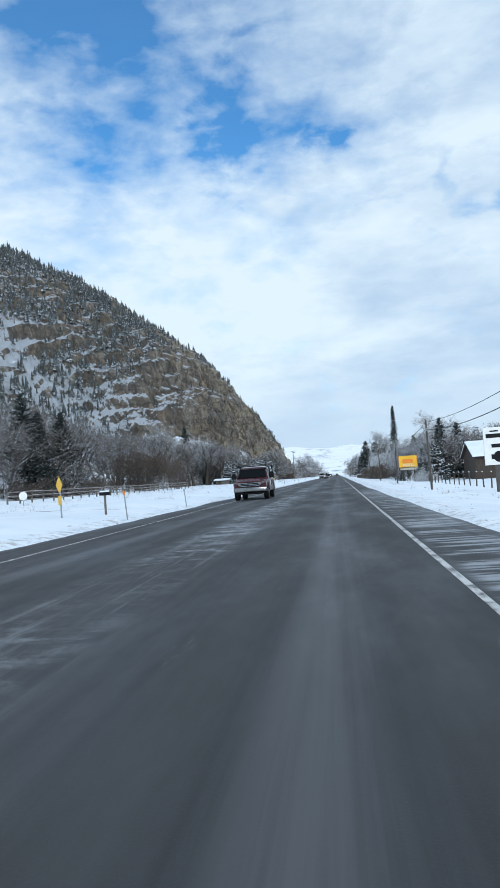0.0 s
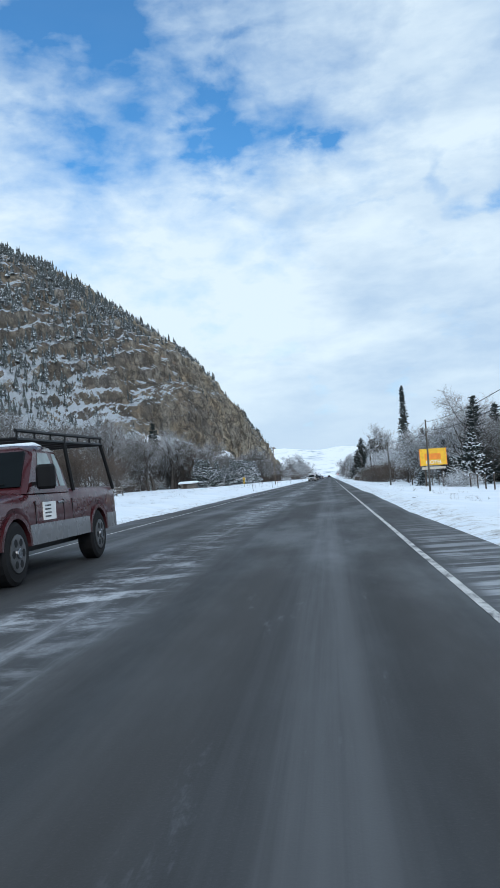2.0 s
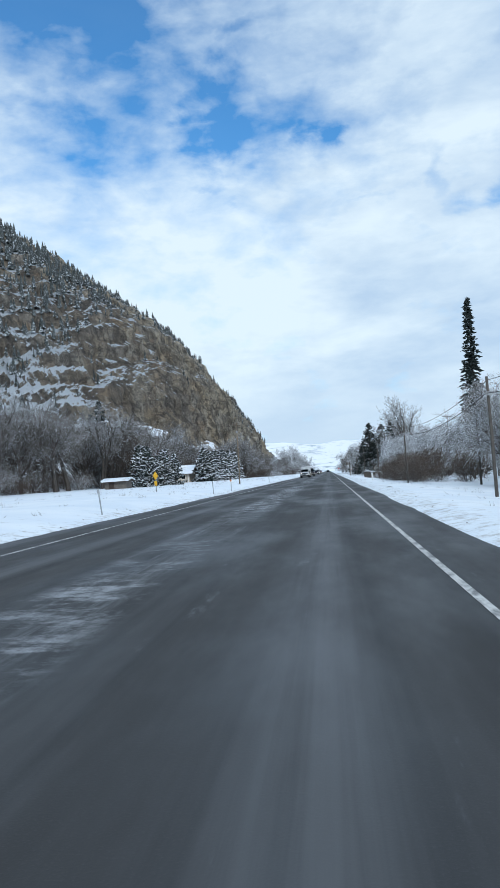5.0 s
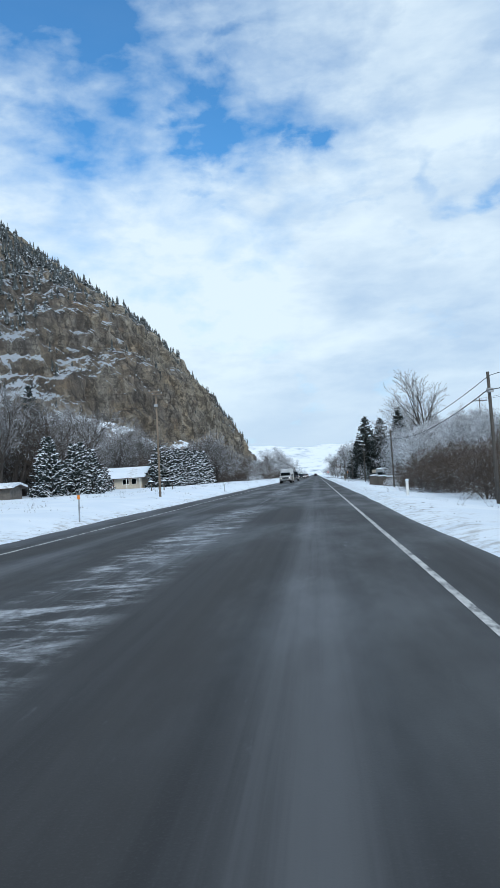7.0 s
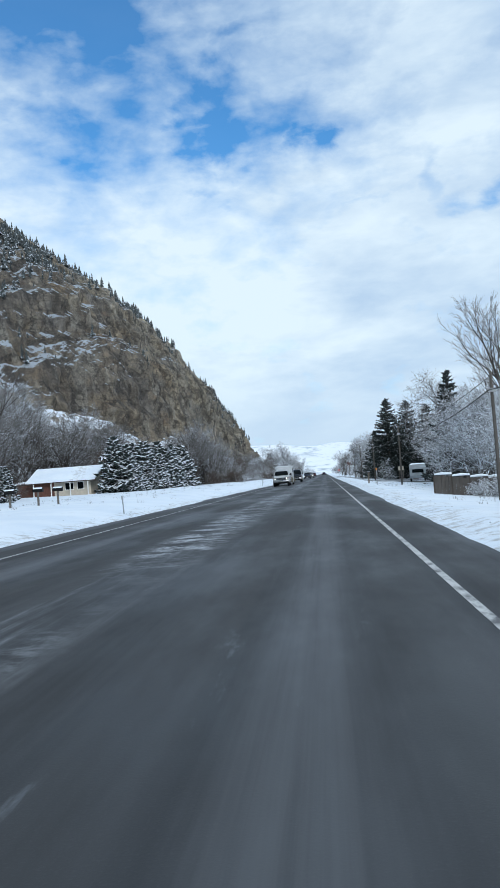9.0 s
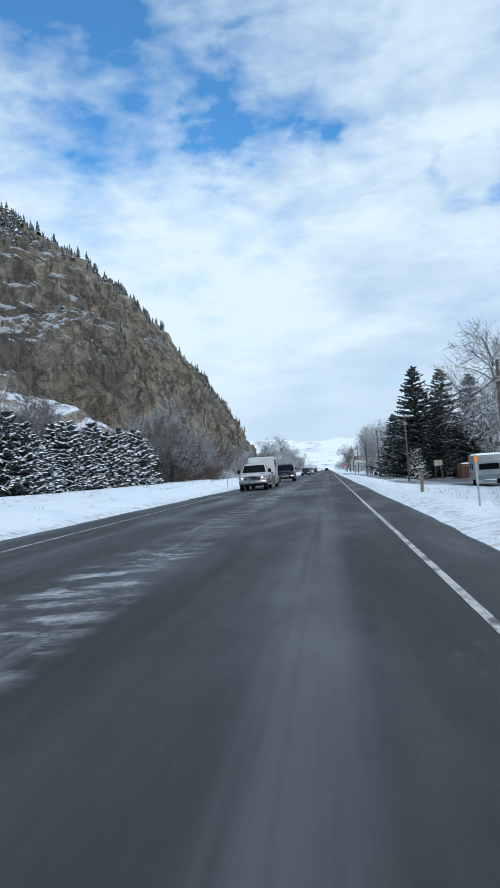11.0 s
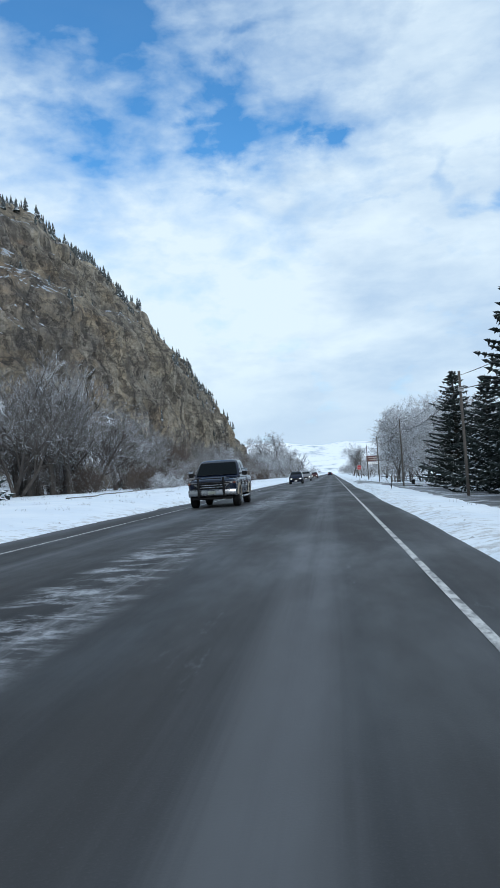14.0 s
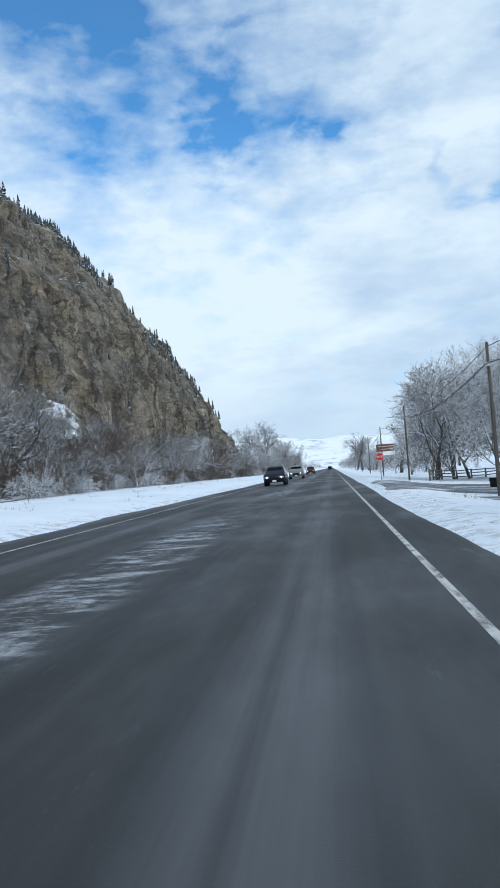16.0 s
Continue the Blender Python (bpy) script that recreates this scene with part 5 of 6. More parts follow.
# dark business sign with a white board below
zg = ground_z(8.3, 435)
t = thing("business_sign", "dark red sign board with a white letter board below", "sign", "", pose(9.5, 435, zg) @ Matrix.Diagonal((1.35, 1.0, 1.0, 1.0)))
part("panel", Shape().box(-1.25, -0.12, 3.7, 1.25, 0.12, 4.9, 0.02), M_MAROON_SIGN, t)
part("letter_board", Shape().box(-1.0, -0.09, 3.05, 1.0, 0.09, 3.55, 0.02), M_WHITE, t)
bars("pale_bar", ((-1.0, 0.9, 4.45, 4.58), (-0.8, 0.8, 4.0, 4.1)), M_CREAM, t, -0.122, "pale lettering bar")
for q in (-0.9, 0.9):
    part("post", Shape().box(q - 0.08, -0.06, -0.4, q + 0.08, 0.06, 3.7, 0.01), M_STEEL, t)

# small pale notice board among the spruces
zg = ground_z(10.6, 296)
t = thing("notice_board", "small pale notice board on two posts", "sign", "", pose(11.8, 292, zg) @ Matrix.Scale(0.8, 4))
part("board", Shape().box(-0.52, -0.04, 1.8, 0.52, 0.04, 2.55, 0.01), M_CREAM, t)
for q in (-0.4, 0.4):
    part("post", Shape().box(q - 0.05, 0.04, -0.3, q + 0.05, 0.14, 2.5), M_WOOD, t)

# bent bracket, bin
zg = ground_z(3.9, 314)
t = thing("bracket_post", "dark steel post with a bent arm by the driveway", "post", "", pose(3.72, 313, zg) @ Matrix.Scale(0.62, 4))
part("post", Shape().tube([(0, 0, -0.3), (0, 0, 1.2)], [0.035, 0.035], 6), M_BLACK, t)
part("arm", Shape().tube([(0, 0, 1.18), (-0.9, 0.1, 1.2)], [0.03, 0.03], 6), M_BLACK, t)
part("brace", Shape().tube([(0, 0, 0.1), (-0.5, 0.05, 1.0)], [0.02, 0.02], 5), M_BLACK, t)
zg = ground_z(5.4, 331)
t = thing("waste_bin", "dark plastic waste bin with snow on its lid", "bin", "", pose(8.2, 344, ground_z(8.2, 344)) @ Matrix.Scale(0.55, 4))
part("body", Shape().loft([[(x * k, y * k, z) for x, y in ((-.27, -.3), (.27, -.3), (.3, -.27), (.3, .27), (.27, .3), (-.27, .3), (-.3, .27), (-.3, -.27))] for z, k in ((0, 0.8), (0.06, 0.85), (0.95, 1.0))]), M_BLACK, t)
part("lid", Shape().box(-0.33, -0.36, 0.954, 0.33, 0.34, 1.02, 0.02), M_BLACK, t)
part("snow_cap", Shape().box(-0.3, -0.32, 1.024, 0.3, 0.3, 1.13, 0.05), M_SNOW, t, "snow on the lid")


# ---- vehicles ----
def paint(name, color, dull=0.5):
    n = Nodes(name, 0.3)
    dirt = n.noise(2.0, 6.0, 0.65)
    z = n.xyz()[2]
    low = n.step(z, 0.3, 0.8, dull, 0.0)
    col = n.mix(n.math("MULTIPLY", n.step(dirt, 0.3, 0.7), low), color, (0.13, 0.125, 0.12))
    n.b.inputs["Coat Weight"].default_value = 0.22
    n.b.inputs["Specular IOR Level"].default_value = 0.25
    n.b.inputs["Coat Roughness"].default_value = 0.06
    return n.done(col, n.step(dirt, 0.3, 0.7, 0.16, 0.2 + 0.5 * dull))


def ring8(x, y0, y1, z, b=0.12):
    return [(-x + b, y0, z), (x - b, y0, z), (x, y0 + b, z), (x, y1 - b, z), (x - b, y1, z), (-x + b, y1, z), (-x, y1 - b, z), (-x, y0 + b, z)]


M_RIM = plain("dull_alloy", (0.12, 0.12, 0.123), 0.5, 0.7)
M_MARKER = plain("amber_lens", (0.16, 0.035, 0.012), 0.3)


def wheel(parent, x, y, r=0.40, w=0.27):
    tyre = part("wheel", disc(Shape(), (x, y, r), r, w, "x", 22, 0.12), M_TYRE, parent)
    side = 1 if x > 0 else -1
    part("rim", disc(Shape(), (x + side * (w / 2 + 0.004), y, r), r * 0.60, 0.03, "x", 16, 0.2), M_RIM, tyre)
    for k in range(6):
        a = k * 1.0472
        part("rim_slot", disc(Shape(), (x + side * (w / 2 + 0.016), y + math.cos(a) * r * 0.38, r + math.sin(a) * r * 0.38), r * 0.13, 0.012, "x", 8), M_BLACK, tyre)
    part("hub", disc(Shape(), (x + side * (w / 2 + 0.025), y, r), r * 0.17, 0.03, "x", 10), M_CHROME, tyre)


def body_loft(stations):
    """A closed body from cross-sections along y: (y, half width, underside, top, crown)."""
    rings = []
    for y, w, zb, zt, cr in stations:
        half = [(w * 0.955, zb), (w * 0.985, zb + (zt - zb) * 0.16), (w, zb + (zt - zb) * 0.45), (w * 0.992, zt - 0.17), (w * 0.975, zt - 0.08), (w * 0.93, zt - 0.015), (w * 0.80, zt + cr * 0.45), (w * 0.45, zt + cr * 0.9)]
        rings.append([(x, y, z) for x, z in half] + [(-x, y, z) for x, z in reversed(half)])
    return Shape().loft(rings)


def pickup(x, y, body, label, guard=False, rack=False, size=1.0, lamps=True, trim=None, flare=None, cab=4.03):
    k = cab - 4.03
    t = thing("pickup_truck", label, "pickup truck", "oncoming traffic", pose(x, y, 0) @ Matrix.Scale(size, 4))
    AX, R = (1.02, 4.62), 0.47
    st = []
    ys = sorted(set([0.0, 0.05, 0.13, 0.25, 1.48, 1.60, 2.4, 3.2, 4.0 + k, 4.05 + k, 5.2, 5.70, 5.82, 5.88] + [round(a + R * math.cos(math.pi * k / 14), 3) for a in AX for k in range(15)]))
    for q in ys:
        w = float(np.interp(q, [0, 0.05, 0.13, 0.35, 1.5, 4.2, 5.6, 5.82, 5.88], [0.80, 0.88, 0.94, 0.985, 1.0, 1.0, 0.99, 0.965, 0.94]))
        zt = float(np.interp(q, [0, 0.05, 0.13, 0.4, 1.5, 1.6, 4.0 + k, 4.05 + k, 5.88], [0.98, 1.04, 1.08, 1.12, 1.19, 1.20, 1.21, 1.24, 1.25]))
        zb = 0.50
        for a in AX:
            if abs(q - a) < R:
                zb = max(zb, 0.42 + math.sqrt(R * R - (q - a) ** 2))
        st.append((q, w, min(zb, zt - 0.2), zt, 0.05 if q < 1.6 else 0.01))
    part("body", body_loft(st), body, t, smooth="edges")
    part("hood", Shape().loft([ring8(0.58, 0.22, 1.50, 1.13, 0.2), ring8(0.50, 0.34, 1.50, 1.215, 0.2)]), body, t, smooth="edges")
    part("cab", Shape().loft([ring8(0.955, 1.46, 4.03 + k, 1.19, 0.08), ring8(0.94, 1.56, 4.00 + k, 1.27, 0.08), ring8(0.88, 1.83, 3.97 + k, 1.54, 0.10), ring8(0.80, 2.12, 3.92 + k, 1.80, 0.12), ring8(0.755, 2.25, 3.86 + k, 1.88, 0.16), ring8(0.66, 2.42, 3.74 + k, 1.93, 0.2), ring8(0.4, 2.7, 3.5 + k, 1.945, 0.2)]), body, t, smooth="edges")
    wind = [(-0.86, 1.57, 1.285), (0.86, 1.57, 1.285), (0.73, 2.12, 1.80), (-0.73, 2.12, 1.80)]
    part("windshield", Shape().loft([[(a, b - 0.022, c + 0.012) for a, b, c in wind], [(a, b + 0.03, c) for a, b, c in wind]]), M_GLASS, t)
    for q in (-0.35, 0.35):
        part("wiper", Shape().tube([(q - 0.25, 1.53, 1.295), (q + 0.28, 1.58, 1.345)], [0.012, 0.008], 5), M_BLACK, t)
    big = 1.25 if rack else 1.0
    for sd in (-1, 1):
        for y0, y1 in ((1.93, 2.82), (2.92, 3.82 + k)):
            f = 0.42 if y0 < 2 else 0.0
            q = [(sd * 0.945, y0, 1.285), (sd * 0.945, y1, 1.285), (sd * 0.887, y1 - 0.01, 1.54), (sd * 0.812, y1 - 0.05, 1.79), (sd * 0.812, y0 + f + 0.04, 1.79), (sd * 0.887, y0 + f * 0.55, 1.54)]
            part("side_window", Shape().loft([q, [(px - sd * 0.04, py, pz) for px, py, pz in q]]), M_GLASS if trim is None else M_PALE_GLASS, t)
        for y0 in (1.72, 2.87, 3.95 + k):
            part("door_seam", Shape().box(min(sd * 0.98, sd * 1.004), y0, 0.58, max(sd * 0.98, sd * 1.004), y0 + 0.012, 1.08), M_BLACK, t)
        for y0 in (2.62, 3.68)[:2 if k > -0.3 else 1]:
            part("door_handle", Shape().box(min(sd * 0.99, sd * 1.02), y0, 1.02, max(sd * 0.99, sd * 1.02), y0 + 0.2, 1.055, 0.008), M_CHROME, t)
        hl = part("headlight", Shape().loft([[(sd * a, b, c) for a, b, c in r] for r in ([(0.52, -0.03, 0.81), (0.86, 0.015, 0.80), (0.985, 0.30, 0.83), (0.985, 0.30, 0.99), (0.86, 0.015, 1.03), (0.52, -0.03, 1.01)], [(0.52, 0.14, 0.81), (0.84, 0.14, 0.80), (0.90, 0.32, 0.83), (0.90, 0.32, 0.99), (0.84, 0.14, 1.03), (0.52, 0.14, 1.01)])]), M_LAMP, t, "clear headlight")
        part("lamp_divider", Shape().box(sd * 0.70 - 0.012, -0.016, 0.82, sd * 0.70 + 0.012, 0.02, 1.01), M_BLACK, hl)
        part("side_marker", Shape().box(sd * 0.90 - 0.04, 0.05, 0.94, sd * 0.90 + 0.04, 0.12, 1.0, 0.01), M_MARKER, hl, "amber side marker")
        if lamps:
            part("bulb", disc(Shape(), (sd * 0.70, -0.02, 0.92), 0.05, 0.03, "y", 12), M_LAMP_ON, hl, "lit bulb")
        part("tail_light", Shape().box(sd * 0.83 - 0.06, 5.86, 0.92, sd * 0.83 + 0.06, 5.895, 1.12, 0.01), M_RED, t)
        m = part("mirror", Shape().box(sd * 1.13 - 0.11 * big, 1.78, 1.24, sd * 1.13 + 0.11 * big, 1.90, 1.24 + 0.28 * big, 0.04), M_BLACK, t)
        if guard:
            part("mirror_cap", Shape().box(sd * 1.13 - 0.115, 1.77, 1.40, sd * 1.13 + 0.115, 1.80, 1.50, 0.01), M_CHROME, m, "chrome mirror cap")
        part("mirror_arm", Shape().box(min(sd * 0.9, sd * 1.03), 1.82, 1.30, max(sd * 0.9, sd * 1.03), 1.87, 1.35), M_BLACK, m)
        if not rack:
            part("running_board", Shape().tube([(sd * 1.0, 1.6, 0.40), (sd * 1.04, 1.75, 0.38), (sd * 1.04, 3.9, 0.38), (sd * 1.0, 4.05, 0.40)], [0.045] * 4, 8), M_CHROME if flare else M_BLACK, t, smooth=True)
        for yy in AX:
            arc = [math.pi * (0.04 + 0.92 * i / 14) for i in range(15)]
            ring = lambda k, r2: [(sd * (0.985 + k), yy + math.cos(a) * r2, 0.42 + math.sin(a) * r2) for a in arc]
            part("fender_flare", Shape().loft([ring(e, R + 0.05) + ring(e, R - 0.015)[::-1] for e in (-0.03, 0.03)]), flare or body, t, smooth="edges")
            wheel(t, sd * 0.86, yy, 0.42, 0.28)
    gr = part("grille", Shape().loft([[(-0.56, -0.035, 0.76), (0.56, -0.035, 0.76), (0.56, -0.02, 1.03), (-0.56, -0.02, 1.03)], [(-0.56, 0.1, 0.76), (0.56, 0.1, 0.76), (0.56, 0.1, 1.03), (-0.56, 0.1, 1.03)]]), M_BLACK, t)
    for i in range(3):
        part("grille_bar", Shape().box(-0.55, -0.055, 0.80 + i * 0.085, 0.55, -0.037, 0.825 + i * 0.085, 0.006), M_CHROME, gr)
    bump = lambda z, o: [(-0.98, 0.20 + o, z), (-0.95, 0.02 + o, z), (-0.6, -0.11 + o, z), (0.6, -0.11 + o, z), (0.95, 0.02 + o, z), (0.98, 0.20 + o, z), (0.8, 0.24, z), (-0.8, 0.24, z)]
    part("bumper", Shape().loft([bump(0.46, 0.05), bump(0.50, 0.0), bump(0.68, -0.01), bump(0.73, 0.03)]), M_BUMPER, t, "chrome front bumper", smooth="edges")
    part("lower_valance", Shape().box(-0.8, 0.02, 0.33, 0.8, 0.3, 0.455, 0.03), M_BLACK, t)
    part("plate", Shape().box(-0.15, -0.135, 0.54, 0.15, -0.122, 0.66), M_PLATE, t)
    part("chassis", Shape().box(-0.70, 0.3, 0.36, 0.70, 5.7, 0.90), M_BLACK, t)
    if guard:
        gd = part("brush_guard", Shape().tube([(-0.50, -0.20, 0.45), (-0.50, -0.22, 1.20)], [0.045, 0.045], 8).tube([(0.50, -0.20, 0.45), (0.50, -0.22, 1.20)], [0.045, 0.045], 8), M_BLACK, t, "black brush guard")
        for z in (0.78, 0.98, 1.16):
            part("guard_bar", Shape().tube([(-0.74, -0.12, z - 0.02), (-0.5, -0.2, z), (0.5, -0.2, z), (0.74, -0.12, z - 0.02)], [0.022] * 4, 8), M_BLACK, gd)
    part("rear_bumper", Shape().box(-0.90, 5.89, 0.50, 0.90, 6.02, 0.66, 0.03), M_BUMPER, t)
    if trim and not rack:
        for sd in (-1, 1):
            rail = part("bed_rail", Shape().tube([(sd * 0.90, 4.3, 1.30), (sd * 0.90, 5.6, 1.30)], [0.018, 0.022], 6), M_BLACK, t)
            for q in (4.32, 5.58):
                part("rail_foot", Shape().box(sd * 0.90 - 0.02, q - 0.03, 1.23, sd * 0.90 + 0.02, q + 0.03, 1.30), M_BLACK, rail)
    if trim:
        for sd in (-1, 1):
            part("side_trim", Shape().box(min(sd * 1.0, sd * 1.012), 1.5, 0.48, max(sd * 1.0, sd * 1.012), 4.10, 0.76 if rack else 0.64), trim, t, "grey lower side trim")
            if not rack:
                continue
            part("side_trim", Shape().box(min(sd * 0.985, sd * 1.004), 5.16, 0.50, max(sd * 0.985, sd * 1.004), 5.72, 0.76), trim, t, "grey lower side trim")
            part("door_panel", Shape().box(min(sd * 0.995, sd * 1.006), 2.0, 0.80, max(sd * 0.995, sd * 1.009), 2.5, 1.06), M_WHITE, t, "white door panel")
            for q in range(4):
                part("lettering_bar", Shape().box(min(sd * 1.006, sd * 1.013), 2.06, 0.84 + 0.052 * q, max(sd * 1.006, sd * 1.013), 2.30 + 0.14 * frac(q, 3.1), 0.862 + 0.052 * q), M_GREY_LOW, t)
    if rack:
        for sd in (-1, 1):
            for yy, y2 in ((4.15 + k, 4.1 + k), (5.75, 5.45)):
                part("rack_post", Shape().tube([(sd * 0.96, yy, 1.2), (sd * 0.86, y2, 2.02)], [0.035, 0.035], 6), M_BLACK, t)
            for z in (2.03, 2.15):
                part("rack_rail", Shape().tube([(sd * 0.86, 1.5, z - 0.08), (sd * 0.86, 3.2, z - 0.05), (sd * 0.86, 5.5, z)], [0.028] * 3, 6), M_BLACK, t)
            for i in range(7):
                part("rack_upright", Shape().tube([(sd * 0.86, 1.55 + i * 0.65, 1.955 + i * 0.011), (sd * 0.86, 1.55 + i * 0.65, 2.075 + i * 0.011)], [0.018, 0.018], 5), M_BLACK, t)
        for i in range(6):
            part("rack_crossbar", Shape().tube([(-0.86, 1.5 + i * 0.8, 1.955 + i * 0.015), (0.86, 1.5 + i * 0.8, 1.955 + i * 0.015)], [0.025, 0.025], 6), M_BLACK, t)
        part("roof_snow", Shape().loft([ring8(0.70, 2.36, 3.80 + k, 1.915, 0.2), ring8(0.62, 2.46, 3.7 + k, 1.975, 0.2)]), M_SNOW, t, "thin snow on the cab roof")
    return t


M_MAROON, M_GREY = paint("dark_red_car_paint", (0.050, 0.010, 0.013), 0.4), paint("grey_car_paint", (0.16, 0.165, 0.175))
M_NAVY, M_TAN = paint("dark_blue_car_paint", (0.004, 0.008, 0.021), 0.15), paint("silver_white_car_paint", (0.40, 0.41, 0.42), 0.2)
M_GREY_LOW = paint("dull_grey_car_paint", (0.085, 0.086, 0.09))
M_TAN_PANEL = plain("tan_panel", (0.15, 0.138, 0.108), 0.6)
M_TRAILER = plain("dull_white_panel", (0.50, 0.52, 0.54), 0.42, vary=0.12, scale=1.2, bump=0.03)
# bright snow seen through the cab windows is painted as a pale glass colour
M_PALE_GLASS = plain("painted_see_through_glass", (0.15, 0.19, 0.19), 0.12, vary=0.3, scale=1.5, bump=0.0)
M_BUMPER = plain("dull_chrome", (0.20, 0.205, 0.215), 0.28, 1.0, vary=0.2, scale=2.0, bump=0.02)
M_PLATE = plain("grimy_plate", (0.19, 0.21, 0.19), 0.6)
M_FLARE = plain("beige_trim", (0.30, 0.27, 0.22), 0.6)
pickup(-5.4, 47.1, M_MAROON, "dark red pickup truck with a black ladder rack", False, True, 1.06, False, M_GREY, None, 3.35)
pickup(-5.28, 262.4, M_TAN, "silver-white pickup truck with grey sides towing a trailer", False, False, 1.0, True, M_GREY_LOW, M_TAN, 3.35)
pickup(-4.98, 298.5, M_NAVY, "dark blue pickup truck with a black brush guard", True, False, 1.09, False, None, M_FLARE)

t = thing("horse_trailer", "white horse trailer with small dark windows and decals", "trailer", "oncoming traffic", pose(-5.25, 269.1, 0))
part("body", Shape().loft([ring8(1.04, 0.95, 4.66, 0.27, 0.12), ring8(1.08, 0.9, 4.7, 0.36, 0.14), ring8(1.08, 0.9, 4.7, 2.34, 0.14), ring8(1.05, 0.94, 4.66, 2.44, 0.16), ring8(0.92, 1.08, 4.5, 2.50, 0.2)]), M_TRAILER, t, smooth="edges")
part("roof_rail", Shape().loft([ring8(1.088, 0.892, 4.708, 2.31, 0.14), ring8(1.088, 0.892, 4.708, 2.345, 0.14)]), M_TRAILER, t)
part("stone_guard", Shape().loft([ring8(1.085, 0.875, 1.1, 0.30, 0.14), ring8(1.085, 0.875, 1.1, 1.02, 0.14)]), M_TAN_PANEL, t, "tan front stone guard")
for sd in (-1, 1):
    for k in range(3):
        part("window", Shape().loft([[(sd * e, 1.42 + k * 0.82 + a, 1.97 + b) for a, b in ((-0.21, -0.28), (0.21, -0.28), (0.27, -0.22), (0.27, 0.22), (0.21, 0.28), (-0.21, 0.28), (-0.27, 0.22), (-0.27, -0.22))] for e in (1.075, 1.10)]), M_GLASS, t)
    for k in range(8):
        y0, z0 = 1.05 + k * 0.21, 1.02 + k * 0.078
        ln, up = 0.75 + 0.15 * (k % 3), 0.10 + 0.03 * (k % 2)
        part("decal_stripe", Shape().loft([[(sd * e, y0, z0), (sd * e, y0 + ln * 0.5, z0 + up * 0.30), (sd * e, y0 + ln, z0 + up), (sd * e, y0 + ln * 0.45, z0 + up * 0.72)] for e in (1.078, 1.088)]), M_GREY, t, "grey swoosh decal")
    for yy in (3.3, 4.15):
        wheel(t, sd * 0.99, yy, 0.36, 0.22)
    part("fender", Shape().loft([[(sd * (1.0 + e), 2.78 + a, z) for a, z in ((0, 0.42), (0.12, 0.80), (0.25, 0.84), (1.65, 0.84), (1.78, 0.80), (1.9, 0.42), (1.82, 0.42), (1.70, 0.76), (0.20, 0.76), (0.08, 0.42))] for e in (0.0, 0.26)]), M_TAN_PANEL, t, "tan wheel fender")
for k in range(7):
    x0 = -0.86 + k * 0.15
    part("lettering_bar", Shape().loft([[(x0, e, 1.86), (x0 + 0.09, e, 1.86), (x0 + 0.15, e, 2.0 - 0.03 * (k % 2)), (x0 + 0.06, e, 2.0)] for e in (0.884, 0.892)]), M_BLACK, t)
for k in range(2):
    part("front_stripe", Shape().loft([[(-0.95, e, 1.74 - k * 0.07), (-0.1 - k * 0.2, e, 1.735 - k * 0.07), (0.1 - k * 0.2, e, 1.76 - k * 0.07), (-0.95, e, 1.765 - k * 0.07)] for e in (0.884, 0.892)]), M_GREY, t)
for k in range(5):
    part("lettering_bar", Shape().box(0.66 + k * 0.062, 0.884, 1.11, 0.71 + k * 0.062, 0.892, 1.22), M_BLACK, t)
part("drawbar", Shape().box(-0.06, -0.3, 0.45, 0.06, 0.95, 0.55), M_BLACK, t)
part("roof_vent", Shape().box(-0.5, 1.7, 2.49, 0.1, 2.3, 2.56, 0.02), M_BLACK, t)


